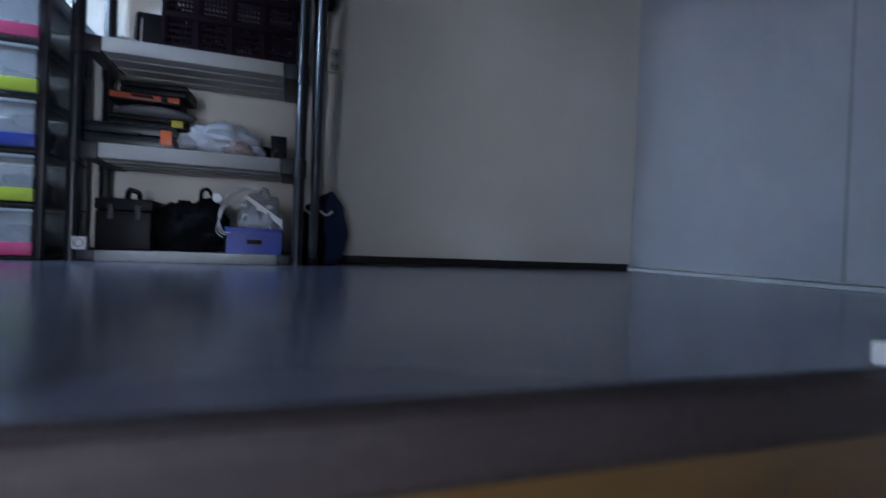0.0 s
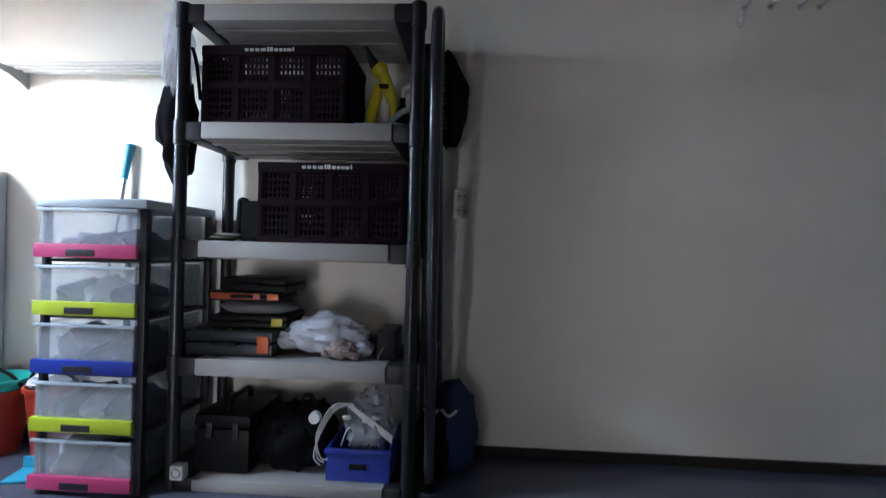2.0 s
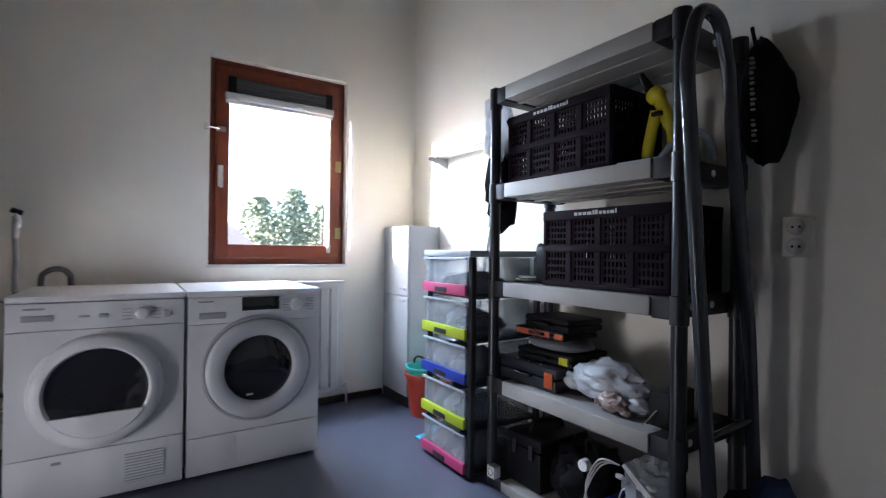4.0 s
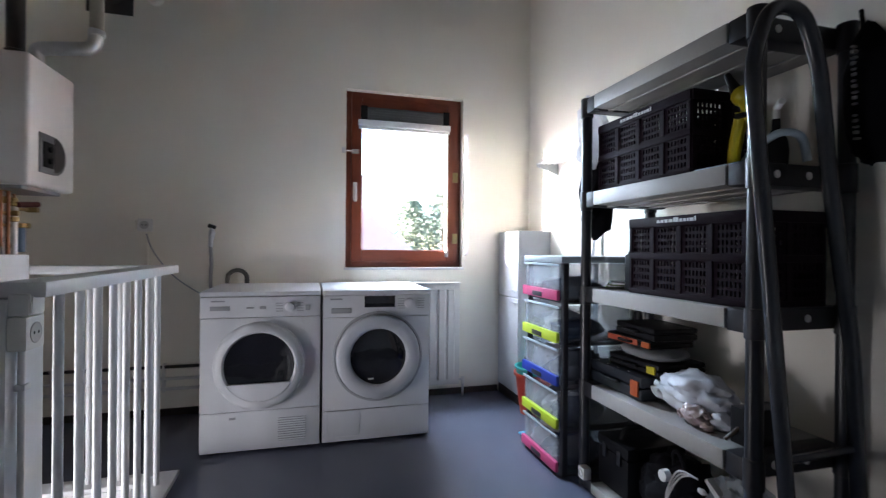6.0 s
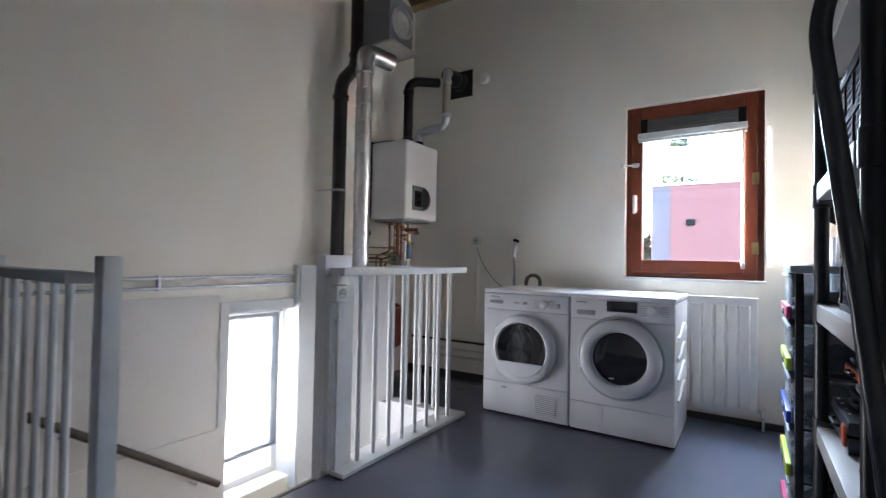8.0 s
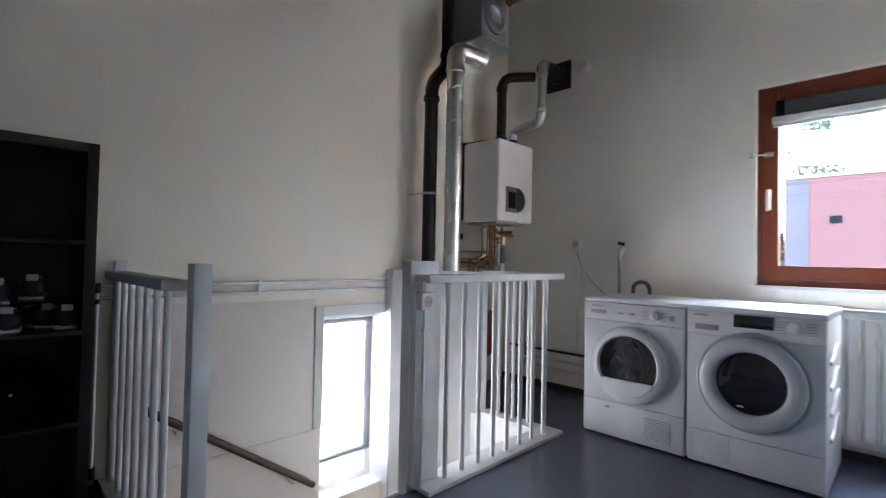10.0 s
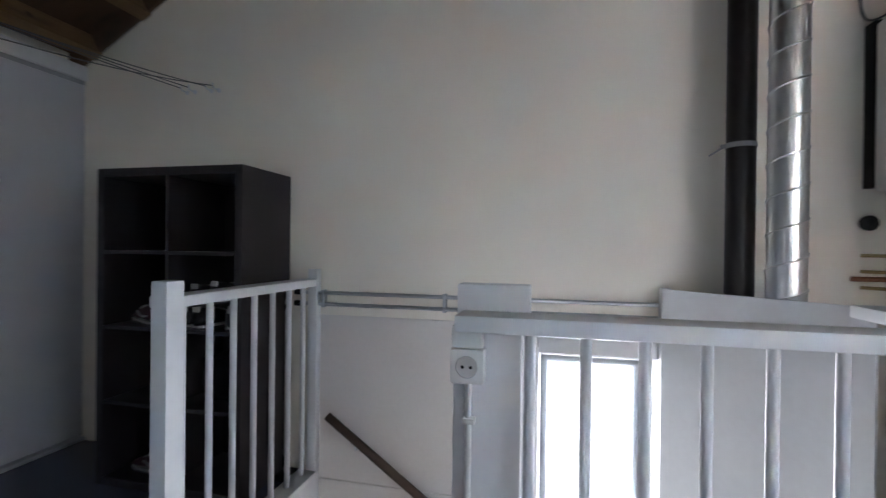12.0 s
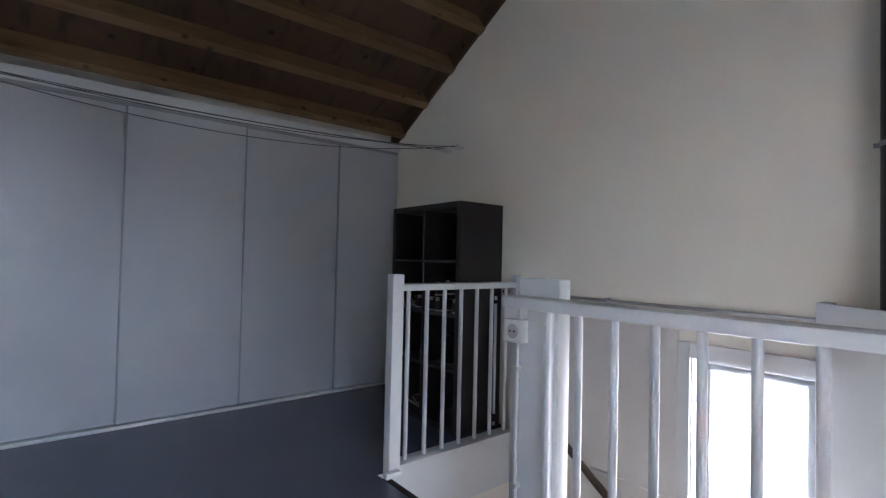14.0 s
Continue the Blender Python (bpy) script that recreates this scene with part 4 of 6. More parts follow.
# conduits along the south wall
cond = thing("conduit_run", "two parallel zinc conduits clipped to the wall", "conduit", 0, YS, 0)
for z in (0.855, 0.912):
    tubepart("conduit", CHROME, cond, [(1.10, 0.022, z), (-0.60, 0.022, z)], 0.0095, 12)
    tubepart("end_cap", BLACK, cond, [(1.085, 0.022, z), (1.118, 0.022, z)], 0.014, 12, "black end cap")
for x in (0.335, 0.96):
    boxpart("clip", CHROME, cond, x - 0.007, x + 0.007, 0.0, 0.035, 0.84, 0.927, 0.002)

# sockets
CREAM_PLASTIC = material("cream_plastic", (0.66, 0.62, 0.53), 0.4, vary=0.03, bump=0.03)


def wall_socket(name, label, x, y, z, rz, double=True):
    s = thing(name, label, "socket", x, y, z, rz)
    h = 0.064 if double else 0.04
    boxpart("cover", CREAM_PLASTIC if double else PLASTIC_WHITE, s, -0.040, 0.040, 0.0, 0.040, -h, h, 0.006)
    for zz in ((-0.031, 0.031) if double else (0.0,)):
        bm = B()
        lathe(bm, [(0.026, 0.0402), (0.024, 0.042), (0.022, 0.0412), (0.0, 0.0412)], (0, 0, zz), "y", 24)
        part("socket_cup", bm, CUP_GREY, s, smooth=40)
        for dx in (-0.0095, 0.0095):
            bm = B()
            lathe(bm, [(0.0042, 0.0416), (0.0, 0.0420)], (dx, 0, zz), "y", 8)
            part("pin_hole", bm, BLACK, s)
    return s


wall_socket("double_socket", "white double wall socket on the cream wall", 0.486, YN, 1.104, 180)
ns = wall_socket("single_socket", "white socket on the stair newel post", 0.024, 0.728, 0.872, 0, False)
sw = thing("light_switch", "white rocker switch above the newel socket", "switch", 0.024, 0.728, 0.945)
boxpart("cover", PLASTIC_WHITE, sw, -0.036, 0.036, 0.0, 0.042, -0.030, 0.022, 0.006)
boxpart("rocker", PLASTIC_WHITE, sw, -0.026, 0.026, 0.042, 0.046, -0.026, 0.016, 0.002)
nc = thing("newel_conduit", "white plastic cable conduit down the newel post", "conduit", 0.024, 0.728, 0)
tubepart("tube", PLASTIC_WHITE, nc, [(0, 0.012, 0.832), (0, 0.012, 0.025)], 0.008, 10)
for z in (0.74, 0.33):
    boxpart("clip", PLASTIC_WHITE, nc, -0.016, 0.012, 0.001, 0.024, z - 0.007, z + 0.007, 0.002)

# ---- shelving along the north wall ----
SX0, SX1, SY0, SY1 = -0.548, 0.322, 2.635, 2.985
LEVELS = [0.0, 0.42, 0.85, 1.282, 1.712]


def shelving():
    s = thing("shelving_unit", "dark tube shelving unit with five light grey shelves", "shelf")
    for x in (SX0, SX1):
        for y in (SY0, SY1):
            tubepart("post", TUBE, s, [(x, y, 0.0), (x, y, 1.775)], 0.0235, 16)
            for z in LEVELS[1:]:
                bm = B()
                lathe(bm, [(0.0235, z - 0.02), (0.028, z - 0.018), (0.028, z + 0.068), (0.0235, z + 0.07)], (x, y, 0), "z", 16)
                part("collar", bm, BRACKET, s, smooth=40)
    for z in LEVELS:
        h = 0.062 if z else 0.045
        b = boxpart("shelf_board", SHELF_BOARD, s, SX0 + 0.085, SX1 - 0.085, SY0 - 0.022, SY1 + 0.022, z, z + h, 0.006)
        for xa, xb in ((SX0 + 0.02, SX0 + 0.084), (SX1 - 0.084, SX1 - 0.02)):
            boxpart("corner_bracket", BRACKET, s, xa, xb, SY0 - 0.018, SY1 + 0.018, z - 0.006 if z else 0.0, z + h + 0.002, 0.008)
        if z:
            for x in (SX0, SX1):
                for y in (SY0 + 0.10, SY0 + 0.225):
                    bm = B()
                    side = 1 if x > 0 else -1
                    lathe(bm, [(0.012, -0.0215 * side), (0.012, -0.0175 * side), (0.009, -0.0155 * side), (0.0, -0.0155 * side)], (x, y, z + 0.03), "x", 14)
                    part("end_plug", bm, PLASTIC_WHITE, s, "round white plug in the shelf end", smooth=40)
            for k in range(3):
                boxpart("under_rib", SHELF_BOARD, s, SX0 + 0.086, SX1 - 0.086, SY0 + 0.05 + 0.11 * k, SY0 + 0.075 + 0.11 * k, z - 0.006, z - 0.0005, 0.002)
    return s


shelving()


def crate(x, y, z, w=0.54, d=0.30, h=0.295):
    """A folding crate with two tiers of pierced panels; its pierced faces are built of bars."""
    c = thing("folding_crate", "dark purple folding plastic crate with pierced sides and pale print", "crate", x, y, z, group="folding crates")

    def pierced(name, along, inner, outer, length, n):
        """One moulded plate with rows of holes, rims and dividing ribs."""
        cell, cols, rows = length / n, 6, 4
        us, holes_u = [0.0], []
        for i in range(n):
            a = i * cell
            lo, hi = a + 0.020, a + cell - 0.020
            step = (hi - lo) / cols
            for k in range(cols):
                u0, u1 = lo + step * (k + 0.24), lo + step * (k + 0.76)
                us += [u0, u1]
                holes_u.append((u0, u1))
        us.append(length)
        zs, holes_z = [0.0], []
        for z0, z1 in ((0.026, 0.136), (0.162, 0.256)):
            step = (z1 - z0) / rows
            for k in range(rows):
                a, b = z0 + step * (k + 0.18), z0 + step * (k + 0.82)
                zs += [a, b]
                holes_z.append((a, b))
        zs.append(h)
        open_u = {us.index(u0) for u0, u1 in holes_u}
        open_z = {zs.index(z0) for z0, z1 in holes_z}
        bm = B()
        grid = {}

        def vert(i, j, s):
            if (i, j, s) not in grid:
                d = (inner, outer)[s]
                grid[i, j, s] = bm.verts.new((us[i], d, zs[j]) if along == "x" else (d, us[i], zs[j]))
            return grid[i, j, s]
        solid = lambda i, j: 0 <= i < len(us) - 1 and 0 <= j < len(zs) - 1 and not (i in open_u and j in open_z)
        for i in range(len(us) - 1):
            for j in range(len(zs) - 1):
                if not solid(i, j):
                    continue
                for s in (0, 1):
                    bm.faces.new([vert(i, j, s), vert(i + 1, j, s), vert(i + 1, j + 1, s), vert(i, j + 1, s)])
                for di, dj, p, q in ((-1, 0, (i, j), (i, j + 1)), (1, 0, (i + 1, j), (i + 1, j + 1)), (0, -1, (i, j), (i + 1, j)), (0, 1, (i, j + 1), (i + 1, j + 1))):
                    if not solid(i + di, j + dj):
                        bm.faces.new([vert(*p, 0), vert(*q, 0), vert(*q, 1), vert(*p, 1)])
        bmesh.ops.recalc_face_normals(bm, faces=bm.faces)
        plate = part(name, bm, CRATE, c)
        sgn = 1 if outer > inner else -1

        def bar(nm, u0, u1, z0, z1, proud):
            lo, hi = sorted((outer, outer + sgn * proud))
            if along == "x":
                boxpart(nm, CRATE, plate, u0, u1, lo, hi, z0, z1, 0.002)
            else:
                boxpart(nm, CRATE, plate, lo, hi, u0, u1, z0, z1, 0.002)
        bar("rim", 0.0, length, 0.260, h, 0.008)
        bar("band", 0.0, length, 0.138, 0.160, 0.006)
        bar("foot_band", 0.0, length, 0.0, 0.020, 0.005)
        for i in range(n + 1):
            u = min(max(i * cell, 0.008), length - 0.008)
            for z0, z1 in ((0.0205, 0.1375), (0.1605, 0.2595)):
                bar("rib", u - 0.008, u + 0.008, z0, z1, 0.005)
        return plate
    t = 0.006
    pierced("front_panel", "x", t, 0.0, w, 4)
    pierced("back_panel", "x", d - t, d, w, 4)
    pierced("side_panel", "y", t, 0.0, d, 2)
    pierced("side_panel", "y", w - t, w, d, 2)
    boxpart("bottom", CRATE, c, 0.0, w, 0.0, d, 0.0, 0.012, 0.002)
    # pale unreadable shop print on the rim
    x0 = w * 0.30
    for k, wd in enumerate((0.02, 0.02, 0.02, 0.006, 0.018, 0.010, 0.018, 0.018, 0.016, 0.012, 0.006, 0.016, 0.008)):
        hgt = 0.016 if k in (5, 6, 12) else 0.011
        boxpart("print_bar", LETTER, c, x0, x0 + wd * 0.7, -0.0095, -0.008, 0.272, 0.272 + hgt, 0.0)
        x0 += wd
    return c


crate(-0.487, 2.66, LEVELS[3] + 0.062)
crate(-0.258, 2.655, LEVELS[2] + 0.062)


def drawer_tower():
    d = thing("drawer_tower", "clear plastic drawer tower with pink, lime and blue drawer rims", "drawers", -1.012, 2.55, 0)
    W, D, H = 0.395, 0.44, 1.05
    for x in (0.0, W - 0.028):
        for y in (0.0, D - 0.03):
            boxpart("frame_post", BRACKET, d, x if x else 0.004, x + 0.026 if x else 0.02, y + 0.012, y + 0.04, 0.0, H - 0.03, 0.004)
    boxpart("top_cover", PALE_TOP, d, -0.008, W + 0.008, -0.006, D + 0.008, H - 0.032, H, 0.008, "pale blue-grey top")
    zs = [0.018, 0.222, 0.428, 0.634, 0.838]
    mats = [PINK, LIME, BLUE, LIME, PINK]
    for k, (z, m) in enumerate(zip(zs, mats)):
        boxpart("frame_shelf", BRACKET, d, 0.004, W - 0.004, 0.03, D - 0.002, z - 0.016, z - 0.006, 0.002)
        bm = B()
        x0, x1, y0, y1, z0, z1 = 0.006, W - 0.030, 0.0, D - 0.04, z, z + 0.176
        tray(bm, x0, x1, y0, y1, z0, z1, 0.003)
        dr = part("drawer", bm, FROST, d, "frosted see-through drawer")
        bm = B()
        box(bm, -0.004, x1 + 0.010, -0.016, 0.003, z0, z0 + 0.05, 0.006)
        part("rim", bm, m, dr, "coloured drawer rim", smooth=40)
        boxpart("grip", BRACKET, dr, 0.12, 0.225, -0.0185, -0.015, z0 + 0.006, z0 + 0.03, 0.001)
        boxpart("lip", PALE_TOP, dr, -0.002, x1 + 0.006, -0.010, 0.0, z1 - 0.011, z1, 0.003)
        # folded contents
        rnd = random.Random(k)
        for j in range(3):
            bm = B()
            lump(bm, (0.08 + 0.095 * j, 0.16, z0 + 0.03 + 0.03 * rnd.random()), (0.075, 0.135, 0.05 + 0.05 * rnd.random()), seed=k * 5 + j, rough=0.35, sub=3, flat_floor=z0 + 0.004)
            part("folded_cloth", bm, [CLOTH_WHITE, CLOTH_GREY, CLOTH_GREY, CLOTH_NAVY, CLOTH_PINK][(k * 2 + j * 3 + k // 2) % 5], dr, "folded cloth seen through the drawer", smooth=60)
    return d


drawer_tower()


def tall_cabinet():
    c = thing("narrow_cabinet", "tall narrow white metal cabinet in the corner", "cabinet", XW + 0.004, 2.79, 0)
    W, D, H = 0.363, 0.245, 1.213
    boxpart("body", WHITE_PANEL, c, 0, W, 0.018, D, 0.0, H, 0.004)
    boxpart("upper_door", WHITE_PANEL, c, 0.004, W - 0.002, 0.0, 0.017, 0.74, H - 0.004, 0.004)
    boxpart("lower_door", WHITE_PANEL, c, 0.004, W - 0.002, 0.0, 0.017, 0.07, 0.734, 0.004)
    boxpart("plinth", SKIRT, c, 0.0, W - 0.002, 0.006, 0.017, 0.0, 0.065, 0.002)
    for z in (0.70, 0.78):
        boxpart("handle", CHROME, c, W - 0.09, W - 0.03, -0.012, 0.0, z, z + 0.01, 0.002)


tall_cabinet()

# ---- cube shelf ----
def cube_shelf():
    c = thing("cube_shelf", "black-brown cube shelf of eight compartments with shoes", "shelf", 1.162, YS + 0.002, 0)
    W, D, H, t = 0.79, 0.385, 1.50, 0.038
    for x in (0.0, W - t):
        boxpart("side", CUBE_DARK, c, x, x + t, 0.0, D, 0.0, H, 0.002)
    for z in (0.0, H - t):
        boxpart("board", CUBE_DARK, c, t + 0.0005, W - t - 0.0005, 0.0, D, z, z + t, 0.002)
    cell = (H - 2 * t) / 4
    boxpart("divider", CUBE_DARK, c, W / 2 - 0.008, W / 2 + 0.008, 0.004, D - 0.003, t, H - t, 0.001)
    for k in range(1, 4):
        for x0, x1 in ((t, W / 2 - 0.0085), (W / 2 + 0.0085, W - t)):
            boxpart("shelf_board", CUBE_DARK, c, x0, x1, 0.004, D - 0.002, t + cell * k - 0.008, t + cell * k + 0.008, 0.001)
    boxpart("back", CUBE_DARK, c, t, W - t, 0.0, 0.004, t, H - t, 0.0)
    return cell, t


CELL, CT = cube_shelf()


# ---- things on and beside the shelving ----
def crate_contents(x, y, z, seed, mats):
    """Loose things that fill a crate to about half its height."""
    rnd = random.Random(seed)
    for k in range(4):
        c = thing("stored_bundle", "loose dark bundle lying in a folding crate", "bundle", x + 0.075 + 0.13 * k, y + 0.15, z, rnd.uniform(-20, 20), group="bundles in crates")
        bm = B()
        lump(bm, (0, 0, 0.035), (0.058, 0.10, 0.035 + 0.03 * rnd.random()), seed + k, 0.3, 3.0, 2, 0.0)
        part("body", bm, mats[k % len(mats)], c, smooth=60)


crate_contents(-0.487, 2.66, LEVELS[3] + 0.0745, 3, [CLOTH_BLACK, PLASTIC_GREY, CLOTH_NAVY])
crate_contents(-0.258, 2.655, LEVELS[2] + 0.0745, 8, [CLOTH_NAVY, CLOTH_BLACK, PLASTIC_GREY])


def tool_case(x, y, z, w, d, h, mat, label, latch=None, rz=0, latch_at=0.8):
    c = thing("tool_case", label, "tool case", x, y, z, rz, group="stacked tool cases")
    boxpart("lower_half", mat, c, 0, w, 0, d, 0, h * 0.52, min(0.014, h * 0.2))
    boxpart("upper_half", mat, c, 0, w, 0, d, h * 0.53, h, min(0.016, h * 0.2))
    if latch:
        boxpart("latch", latch, c, w * latch_at, w * latch_at + 0.045, -0.008, 0.002, h * 0.18, h * 0.82, 0.004, "coloured snap latch")
    bm = B()
    tube(bm, bend([(w * 0.35, 0.0, h * 0.5), (w * 0.35, -0.014, h * 0.5), (w * 0.62, -0.014, h * 0.5), (w * 0.62, 0.0, h * 0.5)], 0.008), 0.006, 8)
    part("grip", bm, BLACK, c, smooth=50)
    return c


S2 = LEVELS[1] + 0.062
first_case = tool_case(-0.545, 2.66, S2, 0.35, 0.30, 0.098, material("petrol_black_plastic", (0.013, 0.017, 0.024), 0.33, vary=0.1, bump=0.05), "black drill case with an orange latch on the shelf", ORANGE, 0, 0.84)
tool_case(-0.462, 2.70, S2 + 0.1, 0.30, 0.24, 0.048, BLACK, "flat black tool case with a yellow latch", YELLOW, 3, 0.8)
gp = thing("grey_pouch", "soft grey pouch squeezed in the stack of cases", "pouch", -0.305, 2.81, S2 + 0.149)
bm = B()
lump(bm, (0, 0, 0.027), (0.155, 0.115, 0.034), 15, 0.1, 2.0, 3, 0.0)
for v in bm.verts:
    v.co.z = min(v.co.z, 0.054)
part("body", bm, material("pale_grey_case", (0.16, 0.165, 0.175), 0.5, vary=0.1, bump=0.1), gp, smooth=70)
ORANGE_BROWN = material("orange_brown_case", (0.40, 0.07, 0.025), 0.45, vary=0.1, bump=0.05)
case = tool_case(-0.462, 2.69, S2 + 0.204, 0.27, 0.22, 0.036, BLACK, "thin black tool case with an orange front strip", ORANGE, 2, 0.84)
boxpart("front_strip", ORANGE_BROWN, case, 0.01, 0.20, -0.003, 0.004, 0.006, 0.03, 0.003, "orange front strip")
tool_case(-0.425, 2.71, S2 + 0.241, 0.26, 0.20, 0.052, BLACK, "small black tool case on top of the stack", None, -3)


def crumpled_bag(name, label, x, y, z, size, mat, seed, rough=0.32):
    c = thing(name, label, "bag", x, y, z)
    bm = B()
    crumple(bm, (0, 0, size[2] * 0.72), size, seed, rough * 0.5, 4, 0.0)
    part("body", bm, mat, c, smooth=45)
    for s, u in ((-1, 0.5), (1, 0.3)):
        bm = B()
        crumple(bm, (s * size[0] * 0.62, -size[1] * 0.15, size[2] * u), (size[0] * 0.34, size[1] * 0.5, size[2] * 0.42), seed + 3 + s, rough, 3, 0.0)
        part("gathered_end", bm, mat, c, smooth=45)
    return c


for k in range(4):
    bm = B()
    lathe(bm, [(0.0, 0.003), (0.004, 0.002), (0.005, 0.0)], (0.04 + 0.07 * k, 0.02, 0.0975), "z", 10)
    part("rivet", bm, PLASTIC_WHITE, first_case)
cb = crumpled_bag("plastic_bag", "crumpled white plastic bag lying on the shelf", -0.02, 2.76, S2 + 0.001, (0.22, 0.13, 0.11), BAG_FILM, 4)
crumpled_bag("plastic_bag", "small clear bag with pinkish contents on the shelf", 0.055, 2.69, S2 + 0.001, (0.085, 0.055, 0.05), material("pinkish_bag", (0.30, 0.23, 0.22), 0.55, vary=0.25, grain=25, bump=0.2), 9)
bx = thing("small_box", "small dark box standing on the shelf", "box", 0.22, 2.72, S2)
boxpart("body", BLACK, bx, -0.03, 0.04, -0.03, 0.12, 0.0, 0.115, 0.005)
bx = thing("camera_box", "small black round-lidded container on the shelf", "container", 0.155, 2.80, S2)
bm = B()
lathe(bm, [(0.0, 0.075), (0.03, 0.074), (0.034, 0.066), (0.034, 0.004), (0.0, 0.0)], (0, 0, 0), "z", 20)
part("body", bm, BLACK, bx, smooth=40)
st = thing("wooden_stick", "short wooden stick lying across the shelf end", "stick", 0.20, 2.64, S2 + 0.004)
tubepart("rod", HANDRAIL, st, [(0.0, 0.02, 0.008), (0.045, 0.10, 0.10)], 0.006, 8)

# lowest shelf
S1 = 0.046
tb = thing("tool_box", "black plastic tool box with a carrying handle on the lowest shelf", "tool box", -0.487, 2.66, S1)
boxpart("tray", BLACK, tb, 0.005, 0.212, 0.004, 0.29, 0.0, 0.165, 0.012)
boxpart("lid", BLACK, tb, 0.0, 0.217, 0.0, 0.294, 0.167, 0.218, 0.016)
tubepart("handle", BLACK, tb, bend([(0.108, 0.05, 0.216), (0.108, 0.07, 0.262), (0.108, 0.22, 0.262), (0.108, 0.24, 0.216)], 0.03), 0.011, 10)
for x in (0.05, 0.15):
    boxpart("latch", BRACKET, tb, x, x + 0.024, -0.006, 0.003, 0.13, 0.19, 0.003)
kb = thing("kit_bag", "black cloth bag with loops standing on the lowest shelf", "bag", -0.12, 2.78, S1)
bm = B()
lump(bm, (-0.02, 0.02, 0.10), (0.15, 0.13, 0.13), 12, 0.35, 2.6, 4, 0.0)
lump(bm, (0.05, 0.0, 0.17), (0.07, 0.08, 0.08), 14, 0.35, 2.6, 3, 0.0)
part("body", bm, CLOTH_BLACK, kb, smooth=70)
tubepart("loop", CLOTH_BLACK, kb, smooth_path([(0.02, -0.04, 0.22), (0.025, -0.05, 0.275), (0.055, -0.05, 0.28), (0.08, -0.04, 0.21)]), 0.008, 8)


def basket():
    b = thing("blue_basket", "blue plastic basket with a bag of white parts", "basket", 0.02, 2.655, S1)
    w, d, h, t = 0.235, 0.27, 0.118, 0.006
    bm = B()
    tray(bm, 0.0, w, 0.0, d, 0.0, h, t)
    part("body", bm, BLUE, b)
    boxpart("rim", BLUE, b, -0.006, w + 0.006, -0.008, -0.0005, h - 0.018, h, 0.003)
    boxpart("grip_hole", BLACK, b, 0.085, 0.15, -0.0015, 0.001, 0.045, 0.066, 0.004, "dark grip opening")
    c = thing("clear_bag", "clear plastic bag bulging with white parts in a basket", "bag", 0.14, 2.79, S1 + 0.008)
    bm = B()
    crumple(bm, (0.01, -0.01, 0.165), (0.128, 0.118, 0.180), 21, 0.26, 4, 0.002)
    for v in bm.verts:
        v.co.x = max(-0.108, min(0.098, v.co.x)) if v.co.z < 0.12 else v.co.x
        v.co.y = max(-0.122, v.co.y)
    part("film", bm, CLEAR_FILM, c, smooth=25)
    bm = B()
    prism(bm, [(-0.055, 0.25), (-0.045, 0.262), (0.118, 0.15), (0.112, 0.12)], 1, -0.095, 0.03)
    part("white_sheet", bm, PLASTIC_WHITE, c, "white sheet inside the bag")
    for k in range(4):
        tubepart("white_cable", PLASTIC_WHITE, c, smooth_path([(-0.08 + 0.03 * k, -0.08, 0.10), (-0.05 + 0.03 * k, -0.09, 0.17), (0.0 + 0.02 * k, -0.085, 0.15 - 0.01 * k), (0.02 + 0.015 * k, -0.08, 0.10)]), 0.003, 6)
    rnd = random.Random(5)
    for k in range(4):
        bm = B()
        lump(bm, (rnd.uniform(-0.06, 0.06), rnd.uniform(-0.13, -0.07), 0.15 + rnd.uniform(-0.03, 0.07)), (0.018, 0.012, 0.010), k, 0.3, 2, 2)
        part("white_piece", bm, PLASTIC_WHITE, c, smooth=60)
    e = thing("extension_lead", "white extension lead hanging over the basket edge", "cable", 0.0, 2.63, S1 + 0.13)
    for k in range(3):
        o = 0.012 * k
        tubepart("cable", CUP_GREY, e, smooth_path([(0.10 + o, 0.0, 0.16), (0.05, -0.004 - o * 0.3, 0.13 + o), (0.005 - o * 0.5, -0.008, 0.05), (-0.015 + o, -0.01, -0.03), (0.012 + o, -0.012, -0.06 + o)]), 0.003, 8)
    bm = B()
    lathe(bm, [(0.0, 0.0), (0.020, 0.0), (0.021, 0.024), (0.017, 0.027), (0.015, 0.016), (0.0, 0.016)], (-0.015, -0.02, 0.11), "y", 20)
    part("plug_socket", bm, PLASTIC_WHITE, e, smooth=40)


basket()
ws = thing("wall_socket", "white socket block beside the shelving post", "socket", -0.508, 2.612, 0.046)
boxpart("cover", PLASTIC_WHITE, ws, -0.024, 0.024, -0.02, 0.02, 0.0, 0.052, 0.005)
bm = B()
lathe(bm, [(0.017, -0.0205), (0.015, -0.022), (0.013, -0.012), (0.0, -0.012)], (0, 0, 0.027), "y", 18)
part("socket_cup", bm, BLACK, ws)

